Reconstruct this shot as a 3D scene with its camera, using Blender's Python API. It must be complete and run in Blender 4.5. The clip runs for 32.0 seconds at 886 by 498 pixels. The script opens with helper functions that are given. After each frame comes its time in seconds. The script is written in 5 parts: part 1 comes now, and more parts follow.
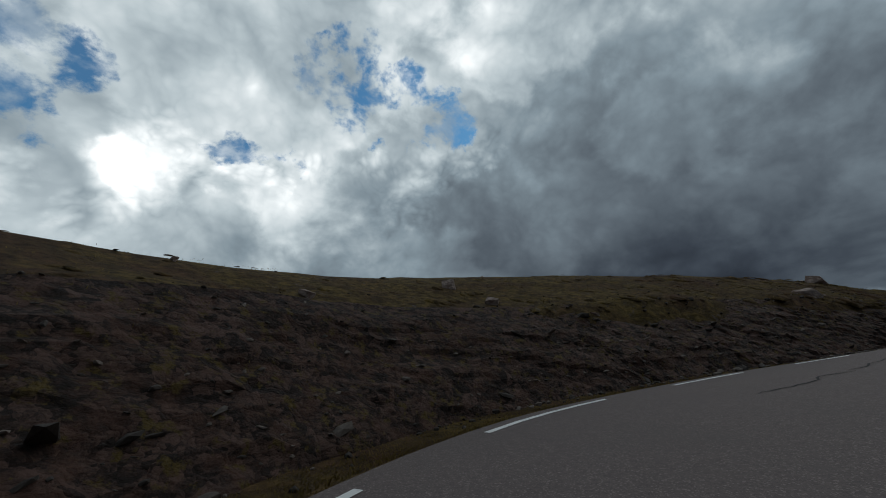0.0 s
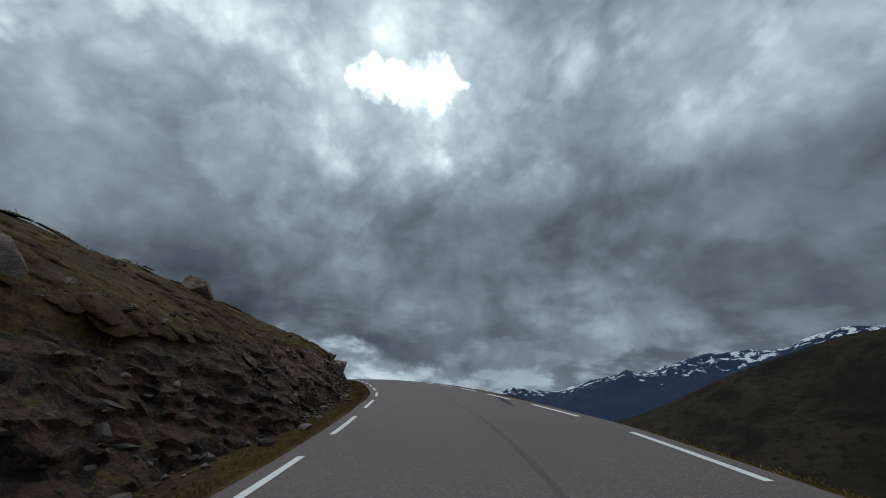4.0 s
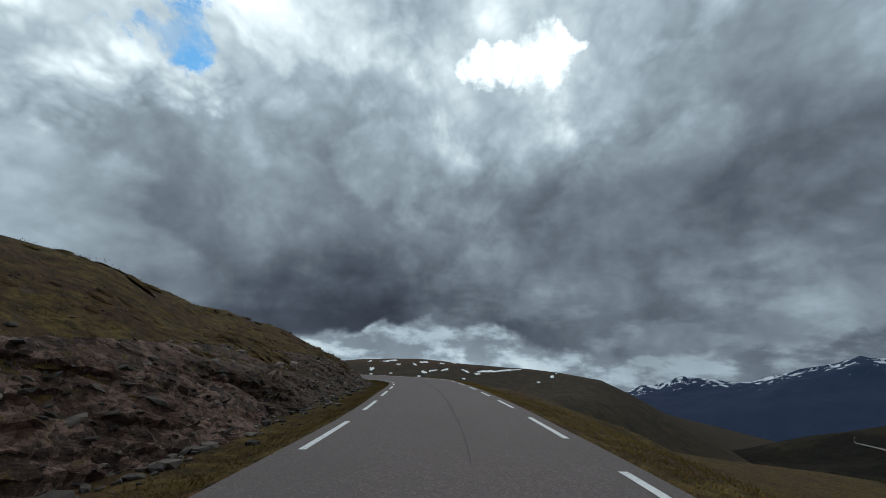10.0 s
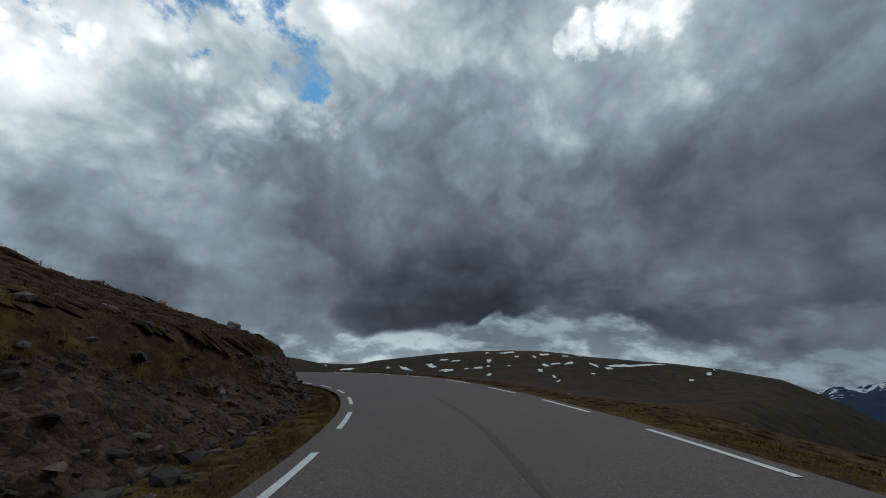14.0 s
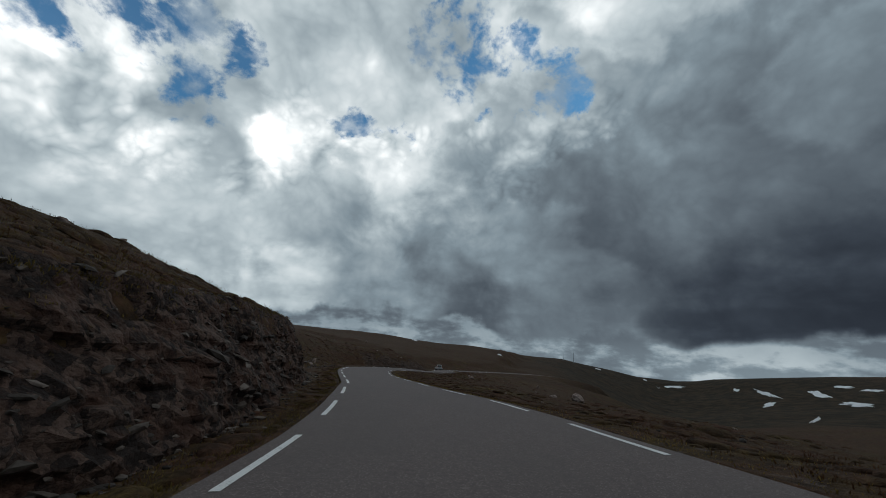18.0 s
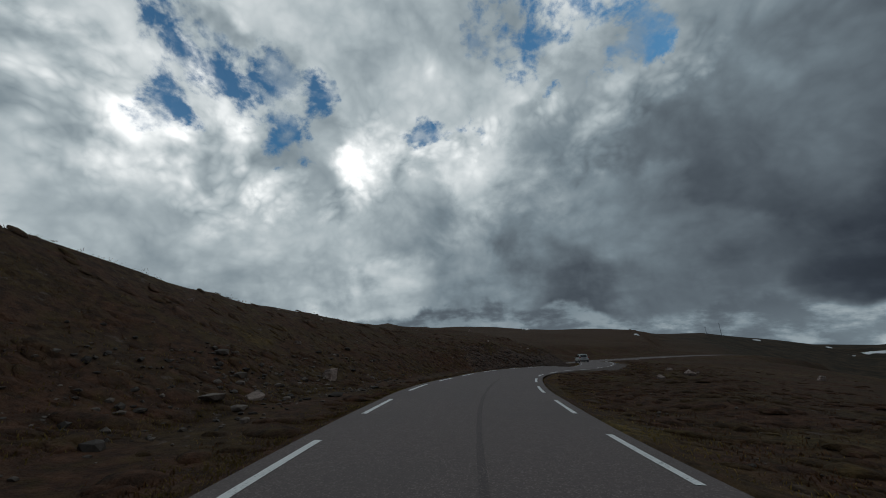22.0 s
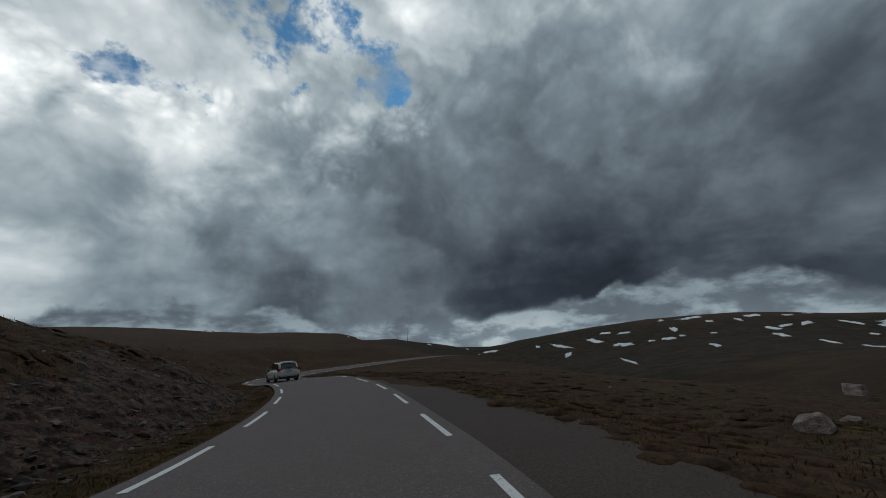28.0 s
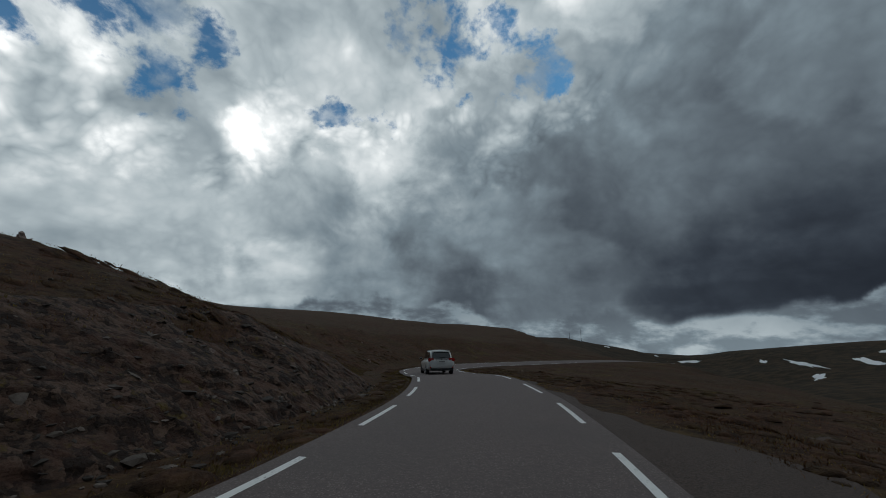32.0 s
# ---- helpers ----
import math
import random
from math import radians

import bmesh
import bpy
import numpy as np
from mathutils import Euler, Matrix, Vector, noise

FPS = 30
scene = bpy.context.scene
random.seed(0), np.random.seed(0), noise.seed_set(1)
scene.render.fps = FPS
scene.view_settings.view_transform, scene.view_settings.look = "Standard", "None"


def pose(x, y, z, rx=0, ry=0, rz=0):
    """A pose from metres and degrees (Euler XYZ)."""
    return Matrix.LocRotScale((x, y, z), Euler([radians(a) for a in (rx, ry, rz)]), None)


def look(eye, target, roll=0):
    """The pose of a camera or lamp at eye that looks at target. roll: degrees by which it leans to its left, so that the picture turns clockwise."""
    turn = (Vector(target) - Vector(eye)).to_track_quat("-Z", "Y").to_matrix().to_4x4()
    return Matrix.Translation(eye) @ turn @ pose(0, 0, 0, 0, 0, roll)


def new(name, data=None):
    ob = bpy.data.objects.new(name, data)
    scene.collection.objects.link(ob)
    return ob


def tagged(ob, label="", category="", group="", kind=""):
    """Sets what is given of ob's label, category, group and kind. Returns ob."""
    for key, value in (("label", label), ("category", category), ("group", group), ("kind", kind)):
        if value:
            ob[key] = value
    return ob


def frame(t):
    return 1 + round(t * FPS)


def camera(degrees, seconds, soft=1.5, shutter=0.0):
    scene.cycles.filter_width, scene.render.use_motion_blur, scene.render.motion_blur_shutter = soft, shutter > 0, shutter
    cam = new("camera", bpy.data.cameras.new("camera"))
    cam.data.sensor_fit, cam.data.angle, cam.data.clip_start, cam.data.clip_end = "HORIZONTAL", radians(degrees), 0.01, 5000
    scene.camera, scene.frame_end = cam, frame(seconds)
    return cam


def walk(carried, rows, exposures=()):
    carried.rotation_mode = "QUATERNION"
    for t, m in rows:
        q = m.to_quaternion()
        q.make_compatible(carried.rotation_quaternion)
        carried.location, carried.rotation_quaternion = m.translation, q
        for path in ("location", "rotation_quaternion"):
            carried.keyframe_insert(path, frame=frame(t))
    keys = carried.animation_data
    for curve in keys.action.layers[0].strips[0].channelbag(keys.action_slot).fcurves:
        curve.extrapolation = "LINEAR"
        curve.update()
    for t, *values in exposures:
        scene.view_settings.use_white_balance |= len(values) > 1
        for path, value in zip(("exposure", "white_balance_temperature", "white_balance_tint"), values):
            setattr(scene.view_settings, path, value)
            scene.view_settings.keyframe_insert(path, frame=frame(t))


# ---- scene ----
cam = camera(102.4, 32.0, soft=0.95)

# the drive: seconds, place, heading (left is positive), pitch, lean
PATH = (
    (0.0, 0.00, 0.00, 1.30, -27.19, 18.27, -5.00),
    (0.5, 1.45, 1.79, 1.36, -45.53, 18.45, -3.60),
    (1.0, 3.48, 3.11, 1.44, -63.28, 18.70, -2.40),
    (1.5, 5.93, 3.84, 1.53, -77.34, 19.10, -1.70),
    (2.0, 8.60, 4.06, 1.63, -87.52, 19.39, -0.99),
    (2.5, 11.43, 3.91, 1.74, -92.89, 19.57, -0.27),
    (3.0, 14.41, 3.55, 1.86, -95.71, 19.46, 0.37),
    (3.5, 17.53, 3.06, 1.98, -96.76, 19.20, 1.00),
    (4.0, 20.82, 2.53, 2.09, -96.26, 18.82, 1.56),
    (4.5, 24.29, 2.04, 2.19, -94.88, 18.39, 2.08),
    (5.0, 27.93, 1.64, 2.27, -92.71, 18.09, 2.90),
    (5.5, 31.73, 1.36, 2.35, -90.52, 17.84, 2.99),
    (6.0, 35.66, 1.23, 2.40, -88.13, 17.74, 2.61),
    (6.5, 39.72, 1.31, 2.44, -84.74, 17.55, 2.69),
    (7.0, 43.90, 1.62, 2.47, -81.99, 17.27, 2.95),
    (7.5, 48.20, 2.11, 2.49, -80.08, 17.00, 2.77),
    (8.0, 52.63, 2.74, 2.49, -78.89, 16.87, 2.54),
    (8.5, 57.20, 3.46, 2.48, -78.20, 16.79, 1.70),
    (9.0, 61.90, 4.26, 2.45, -77.33, 16.66, 1.20),
    (9.5, 66.64, 5.16, 2.41, -76.09, 16.54, 1.17),
    (10.0, 71.34, 6.18, 2.34, -74.47, 16.24, 1.58),
    (10.5, 75.99, 7.32, 2.25, -72.92, 15.85, 1.24),
    (11.0, 80.58, 8.59, 2.15, -71.16, 15.25, 0.42),
    (11.5, 85.08, 9.99, 2.02, -69.24, 15.20, -0.26),
    (12.0, 89.48, 11.53, 1.88, -67.22, 15.21, -0.20),
    (12.5, 93.75, 13.19, 1.73, -65.16, 15.18, 0.12),
    (13.0, 97.91, 14.99, 1.57, -63.00, 15.00, 0.64),
    (13.5, 101.93, 16.94, 1.41, -60.03, 14.72, 1.36),
    (14.0, 105.77, 19.09, 1.23, -56.43, 14.60, 1.68),
    (14.5, 109.40, 21.46, 1.05, -52.23, 14.55, 2.00),
    (15.0, 112.79, 24.07, 0.87, -47.28, 14.48, 2.22),
    (15.5, 115.84, 26.92, 0.67, -41.77, 14.33, 2.14),
    (16.0, 118.53, 29.97, 0.48, -35.89, 14.12, 2.18),
    (16.5, 120.85, 33.22, 0.29, -30.23, 14.15, 3.02),
    (17.0, 122.82, 36.69, 0.10, -23.77, 14.26, 3.27),
    (17.5, 124.37, 40.37, -0.10, -16.81, 14.23, 3.46),
    (18.0, 125.48, 44.21, -0.29, -10.43, 14.16, 3.28),
    (18.5, 126.16, 48.11, -0.49, -4.65, 14.23, 2.73),
    (19.0, 126.49, 51.99, -0.68, -0.18, 14.25, 1.49),
    (19.5, 126.55, 55.82, -0.88, 2.97, 14.11, 0.36),
    (20.0, 126.46, 59.67, -1.08, 4.64, 13.95, -0.88),
    (20.5, 126.28, 63.61, -1.30, 5.39, 13.76, -1.85),
    (21.0, 126.07, 67.65, -1.53, 5.62, 13.48, -2.16),
    (21.5, 125.86, 71.82, -1.78, 5.17, 13.44, -2.65),
    (22.0, 125.68, 76.16, -2.03, 4.31, 13.42, -3.32),
    (22.5, 125.60, 80.66, -2.29, 2.77, 13.76, -4.25),
    (23.0, 125.64, 85.15, -2.54, 1.10, 14.11, -4.48),
    (23.5, 125.83, 89.47, -2.78, -1.19, 14.07, -4.30),
    (24.0, 126.21, 93.53, -3.00, -4.70, 13.86, -4.27),
    (24.5, 126.80, 97.25, -3.21, -8.42, 13.99, -3.29),
    (25.0, 127.61, 100.77, -3.42, -12.76, 13.80, -2.04),
    (25.5, 128.72, 104.21, -3.65, -18.01, 13.20, -1.95),
    (26.0, 130.14, 107.54, -3.89, -23.26, 12.90, -2.04),
    (26.5, 131.78, 110.59, -4.13, -28.29, 12.85, -1.86),
    (27.0, 133.51, 113.22, -4.37, -33.37, 12.64, -2.07),
    (27.5, 135.15, 115.32, -4.58, -37.60, 12.34, -2.63),
    (28.0, 136.51, 116.87, -4.74, -39.58, 12.07, -3.25),
    (28.5, 137.52, 118.00, -4.86, -38.20, 12.14, -3.53),
    (29.0, 138.18, 118.81, -4.93, -34.89, 12.81, -3.52),
    (29.5, 138.64, 119.47, -4.99, -29.85, 13.27, -3.47),
    (30.0, 139.02, 120.14, -5.04, -23.76, 13.98, -2.12),
    (30.5, 139.32, 120.87, -5.09, -17.16, 13.77, -0.60),
    (31.0, 139.59, 121.70, -5.15, -13.48, 13.13, -0.07),
    (31.5, 139.88, 122.78, -5.23, -12.59, 12.59, 0.23),
    (32.0, 140.32, 124.38, -5.35, -12.68, 12.29, 0.22),
)

walk(cam, [(t, pose(x, y, z, 90.4 + pitch, 0, yaw) @ pose(0, 0, 0, 0, 0, lean)) for t, x, y, z, yaw, pitch, lean in PATH],
     [(0.0, -0.5), (1.0, -0.14), (2.0, 0.2), (5.0, 0.25), (12.0, 0.14), (13.0, -0.1), (16.0, -0.4), (18.0, -0.55), (20.0, -0.82), (23.0, -0.84), (26.0, -0.9), (28.5, -0.55), (29.5, -0.38), (30.3, -0.38), (31.0, -0.68), (32.0, -0.74)])


# ---------------------------------------------------------------- node helpers
class Net:
    """A short hand for node trees."""

    def __init__(self, tree):
        self.tree = tree
        tree.nodes.clear()

    def add(self, kind, **values):
        n = self.tree.nodes.new(kind)
        for key, value in values.items():
            if key in n.inputs:
                n.inputs[key].default_value = value
        return n

    def link(self, a, b):
        self.tree.links.new(a, b)
        return b

    def feed(self, socket, value):
        if isinstance(value, (int, float)):
            socket.default_value = value
        elif isinstance(value, (tuple, list)):
            socket.default_value = (*value, 1.0) if len(value) == 3 and len(socket.default_value) == 4 else value
        else:
            self.tree.links.new(value, socket)

    def math(self, op, a, b=0.0, c=0.0, clamp=False):
        n = self.tree.nodes.new("ShaderNodeMath")
        n.operation, n.use_clamp = op, clamp
        for socket, value in zip(n.inputs, (a, b, c)):
            self.feed(socket, value)
        return n.outputs[0]

    def vec(self, op, a, b=(0, 0, 0), scale=1.0):
        n = self.tree.nodes.new("ShaderNodeVectorMath")
        n.operation = op
        self.feed(n.inputs[0], a)
        self.feed(n.inputs[1], b)
        if op == "SCALE":
            n.inputs["Scale"].default_value = scale
        return n.outputs["Value"] if op in ("DOT_PRODUCT", "LENGTH") else n.outputs[0]

    def noise(self, vector, scale, detail=4.0, rough=0.55, warp=0.0, dims="3D"):
        n = self.tree.nodes.new("ShaderNodeTexNoise")
        n.noise_dimensions = dims
        self.feed(n.inputs["Vector"], vector)
        n.inputs["Scale"].default_value, n.inputs["Detail"].default_value = scale, detail
        n.inputs["Roughness"].default_value, n.inputs["Distortion"].default_value = rough, warp
        return n.outputs[0], n.outputs[1]

    def step(self, value, low, high, a=0.0, b=1.0, smooth=True):
        n = self.tree.nodes.new("ShaderNodeMapRange")
        n.interpolation_type = "SMOOTHSTEP" if smooth else "LINEAR"
        self.feed(n.inputs[0], value)
        for k, v in zip((1, 2, 3, 4), (low, high, a, b)):
            n.inputs[k].default_value = v
        return n.outputs[0]

    def mix(self, factor, a, b, blend="MIX"):
        n = self.tree.nodes.new("ShaderNodeMix")
        n.data_type, n.blend_type = "RGBA", blend
        self.feed(n.inputs[0], factor)
        self.feed(n.inputs[6], a)
        self.feed(n.inputs[7], b)
        return n.outputs[2]


def toward(az, el):
    """The unit vector at azimuth az (left of +y) and elevation el, in degrees."""
    a, e = radians(az), radians(el)
    return (-math.sin(a) * math.cos(e), math.cos(a) * math.cos(e), math.sin(e))


# ---------------------------------------------------------------- sky and sun
SUN_AZ, SUN_EL = -86.0, 41.0
world = bpy.data.worlds.new("sky")
scene.world = world
world.use_nodes = True
W = Net(world.node_tree)
ray = W.vec("NORMALIZE", W.add("ShaderNodeTexCoord").outputs["Generated"])
sep = W.add("ShaderNodeSeparateXYZ")
W.link(ray, sep.inputs[0])
up = sep.outputs[2]
az_ = W.math("MULTIPLY", W.math("ARCTAN2", W.math("MULTIPLY", sep.outputs[0], -1.0), sep.outputs[1]), 180 / math.pi)
el_ = W.math("MULTIPLY", W.math("ARCSINE", up), 180 / math.pi)
comb = W.add("ShaderNodeCombineXYZ")
W.link(sep.outputs[0], comb.inputs[0])
W.link(sep.outputs[1], comb.inputs[1])
W.link(W.math("MULTIPLY", up, 1.12), comb.inputs[2])
plane = comb.outputs[0]
_, stir = W.noise(plane, 3.2, 2, 0.5)
stirred = W.vec("ADD", plane, W.vec("SCALE", W.vec("SUBTRACT", stir, (0.5, 0.5, 0.5)), scale=0.10))
sunward = W.vec("ADD", stirred, (0.045, 0.003, 0.04))
sunward2 = W.vec("ADD", stirred, (0.016, 0.001, 0.016))
billow, _ = W.noise(stirred, 2.8, 7, 0.47)
puffs, _ = W.noise(stirred, 8.0, 8, 0.54)
relief = W.math("SUBTRACT", W.noise(stirred, 3.4, 4, 0.5)[0], W.noise(sunward, 3.4, 4, 0.5)[0])
relief2 = W.math("SUBTRACT", W.noise(stirred, 9.0, 4, 0.5)[0], W.noise(sunward2, 9.0, 4, 0.5)[0])
# a second, higher sheet of cloud seen past the rims of the first
rim = W.step(W.noise(W.vec("ADD", stirred, (3.1, 1.7, 0.4)), 2.3, 9, 0.52)[0], 0.455, 0.54)
# heaped cloud: round bright heads with dark creases between them, at four sizes
heap = None
for size, share in ((4.2, 1.0), (8.5, 0.75), (18.0, 0.46), (38.0, 0.26)):
    fold = W.math("ABSOLUTE", W.math("MULTIPLY_ADD", W.noise(stirred, size, 1, 0.4)[0], 2.0, -1.0))
    heap = W.math("MULTIPLY", fold, share) if heap is None else W.math("MULTIPLY_ADD", fold, share, heap)
cauli = W.math("SUBTRACT", heap, 0.40)
_, wob = W.noise(ray, 6.0, 6, 0.58)
_, wob2 = W.noise(ray, 2.3, 2, 0.5)
bent = W.vec("NORMALIZE", W.vec("ADD", W.vec("ADD", ray, W.vec("SCALE", W.vec("SUBTRACT", wob, (0.5, 0.5, 0.5)), scale=0.24)),
                          W.vec("SCALE", W.vec("SUBTRACT", wob2, (0.5, 0.5, 0.5)), scale=0.06)))
bent_sep = W.add("ShaderNodeSeparateXYZ")
W.link(bent, bent_sep.inputs[0])
bent_az = W.math("MULTIPLY", W.math("ARCTAN2", W.math("MULTIPLY", bent_sep.outputs[0], -1.0), bent_sep.outputs[1]), 180 / math.pi)
bent_el = W.math("MULTIPLY", W.math("ARCSINE", bent_sep.outputs[2]), 180 / math.pi)


def patch(az, el, r, soft, way=None):
    """One where the sky lies within r degrees of a direction, fading over soft degrees, with a ragged rim."""
    d = W.vec("DOT_PRODUCT", way or bent, toward(az, el))
    return W.step(d, math.cos(radians(r + soft)), math.cos(radians(max(r - soft, 0.0))))


def most(values):
    out = values[0]
    for v in values[1:]:
        out = W.math("MAXIMUM", out, v)
    return out


def round_sky(rows, low, high, turn=None, ease="LINEAR"):
    """A value that runs with the azimuth, from rows of azimuth and value."""
    r = W.add("ShaderNodeValToRGB")
    r.color_ramp.interpolation = ease
    W.link(W.math("DIVIDE", W.math("ADD", turn or az_, 160.0), 230.0), r.inputs[0])
    e = r.color_ramp.elements
    rows = sorted(rows)
    for k, (a, v) in enumerate(rows):
        p, c = (a + 160.0) / 230.0, (v - low) / (high - low)
        q = e[k] if k in (0,) else (e[-1] if k == len(rows) - 1 else e.new(p))
        q.position, q.color = p, (c, c, c, 1)
    return W.math("MULTIPLY_ADD", r.outputs[0], high - low, low)


# the height of the cloud deck's lower edge and how dark it hangs, by azimuth
DECK_EDGE = ((-155, 5.5), (-128, 3.6), (-112, 2.4), (-100, 1.2), (-91, 0.8), (-82, 4.2), (-73, 4.6), (-66, 4.2), (-58, 3.2), (-50, 1.7), (-44, 0.8), (-40, 1.8), (-33, 1.6), (-20, 1.8), (-5, 4.2), (10, 3.4), (60, 4.0))
DECK_DARK = ((-155, 0.55), (-128, 0.75), (-112, 0.95), (-98, 0.85), (-84, 0.6), (-74, 1.2), (-66, 2.2), (-54, 2.3), (-44, 2.2), (-39, 0.55), (-26, 0.6), (-14, 0.4), (-2, 0.25), (12, 0.05), (60, 0.0))
edge_el, edge_dark = round_sky(DECK_EDGE, 0.0, 12.0), round_sky(DECK_DARK, 0.0, 2.5)
ragged = W.math("MULTIPLY_ADD", W.math("SUBTRACT", puffs, 0.5), 7.0, W.math("MULTIPLY", W.math("SUBTRACT", billow, 0.5), 8.0))
over = W.math("MULTIPLY_ADD", ragged, W.math("SUBTRACT", 1.0, W.math("MULTIPLY", patch(-49, 3, 8, 5, ray), 0.65)), W.math("SUBTRACT", el_, edge_el))
deck = W.step(over, -0.5, 0.8)
hang = W.math("MULTIPLY", W.math("MULTIPLY", deck, W.step(over, 1.0, 11.0, 1.0, 0.0)), edge_dark)

# how bright the clouds stand, in stops, round the sky (by azimuth) at six heights
TONE_AZ = (69, 60, 45, 30, 15, 0, -15, -30, -45, -60, -75, -90, -105, -120, -140)
TONE = ((3, (-0.9, 1.0, 0.9, 0.8, 0.4, 0.1, -0.6, -0.6, -0.9, -2.0, -1.7, -1.6, -1.1, -0.8, -0.8)),
        (8, (-0.9, 1.5, 1.5, 1.0, 0.7, 0.0, -0.8, -0.9, -1.1, -2.0, -1.6, -1.7, -1.2, -1.1, -1.2)),
        (16, (-0.9, 1.6, 1.3, 1.5, 1.0, 0.6, 0.0, -0.6, -0.6, -0.7, -0.8, -1.2, -1.8, -1.6, -1.4)),
        (25, (-0.9, 1.5, 1.7, 1.3, 1.6, 1.3, 0.7, 0.0, -0.1, -0.5, -0.5, -0.5, -1.0, -1.4, -1.4)),
        (34, (-0.9, 1.5, 1.5, 1.3, 1.0, 0.8, 1.0, 1.3, 0.7, -0.1, 0.4, 0.5, 0.1, -0.4, -0.2)),
        (44, (-0.9, 1.2, 1.2, 1.1, 0.8, 0.5, 0.6, 1.4, 1.2, 0.3, 0.4, 0.5, 0.4, 0.0, 0.1)))
tone = None
for (low_el, _), (high_el, high_row) in zip((TONE[0],) + TONE, TONE):
    belt = round_sky(tuple(zip(TONE_AZ, high_row)), -3.0, 3.0, bent_az, "CARDINAL")
    if tone is None:
        tone = belt
    else:
        share = W.step(bent_el, low_el, high_el, smooth=False)
        tone = W.math("ADD", W.math("MULTIPLY", tone, W.math("SUBTRACT", 1.0, share)), W.math("MULTIPLY", belt, share))

# clear gaps and sunlit cloud edges: azimuth, elevation, size
BLUE = ((42.7, 32.6, 3.1), (38.5, 31.9, 3.1), (34.5, 31.9, 3.1), (29.3, 36.5, 2.7), (32, 29.4, 2.3), (29.4, 27.8, 1.9), (27.2, 34.1, 1.9), (41.2, 39.8, 3.5), (5.9, 33.3, 2.0), (0.8, 32.7, 1.9), (-4.4, 30.3, 1.2), (-12.3, 44, 3.1), (-14.1, 47.4, 2.5), (-27.4, 40.9, 3.1), (-30.6, 38.7, 2.3), (-19.3, 34.1, 1.9), (-23.1, 43.8, 2.3))
WHITE = ((14.5, 33.2, 2.3), (16.9, 25, 3.5), (20.9, 21.4, 2.3), (-15.8, 32.1, 2.5), (-20.9, 31.1, 2.0), (40.3, 24.8, 4.7), (39.9, 19.9, 3.9), (31.5, 22.2, 3.1), (8.7, 29.8, 3.1), (-6.4, 31.5, 2.3), (52.9, 28.2, 7.0), (-27.8, 30.6, 3.1), (-36.1, 33.7, 2.3), (0.7, 29.8, 2.3), (38.5, 38, 3.9), (-21.5, 28.2, 4.2), (-25.8, 30.8, 3.9), (-31.8, 31.4, 2.5))
fret = W.math("SUBTRACT", W.noise(stirred, 9.0, 7, 0.58)[0], 0.5)
lightly = W.vec("NORMALIZE", W.vec("ADD", ray, W.vec("SCALE", W.vec("SUBTRACT", wob, (0.5, 0.5, 0.5)), scale=0.07)))
frayed = W.vec("NORMALIZE", W.vec("ADD", ray, W.vec("SCALE", W.vec("SUBTRACT", W.noise(ray, 11.0, 7, 0.6)[1], (0.5, 0.5, 0.5)), scale=0.17)))
near_sun = most([patch(a, e, r, r * 1.1, frayed) for a, e, r in ((-81.0, 44, 2.0), (-92.5, 43.7, 2.7), (-87, 44.5, 1.5), (-97, 45.5, 1.2))])
glare = W.math("MULTIPLY", W.step(W.math("MULTIPLY_ADD", fret, 1.6, near_sun), 0.2, 1.3), W.step(near_sun, 0.05, 0.5))
halo = patch(-88, 42, 9, 9)
# the dark shelf of cloud hanging over the far hill
shelf = most([patch(a, e, r, r * 0.9, lightly) for a, e, r in ((-41.5, 3.2, 1.5), (-44.5, 4.2, 2.3), (-48.5, 6.0, 3.0), (-53.5, 8.5, 4.0), (-59, 12, 5.0))])
blue = most([patch(a, e, r * 1.15, r * 1.15) for a, e, r in BLUE])
white = most([patch(a, e, r * 0.8, r * 0.8) for a, e, r in WHITE])
stops = W.math("MULTIPLY_ADD", W.math("SUBTRACT", billow, 0.5), 2.0, tone)
stops = W.math("MULTIPLY_ADD", relief, 1.7, stops)
stops = W.math("MULTIPLY_ADD", W.math("SUBTRACT", rim, 0.5), W.step(tone, -1.2, 0.8, 0.5, 0.75), stops)
stops = W.math("MULTIPLY_ADD", W.math("SUBTRACT", puffs, 0.5), 0.8, stops)
stops = W.math("MULTIPLY_ADD", relief2, W.math("MULTIPLY_ADD", white, 1.4, 0.35), stops)
stops = W.math("MULTIPLY_ADD", cauli, W.math("MULTIPLY_ADD", white, 1.7, W.step(tone, -1.4, 0.8, 0.55, 0.85)), stops)
stops = W.math("MULTIPLY_ADD", white, 0.3, stops)
stops = W.math("MULTIPLY_ADD", glare, 1.6, stops)
stops = W.math("MULTIPLY_ADD", halo, 0.55, stops)
stops = W.math("MULTIPLY_ADD", shelf, -0.62, stops)
stops = W.math("SUBTRACT", stops, W.math("MULTIPLY", hang, 0.4))
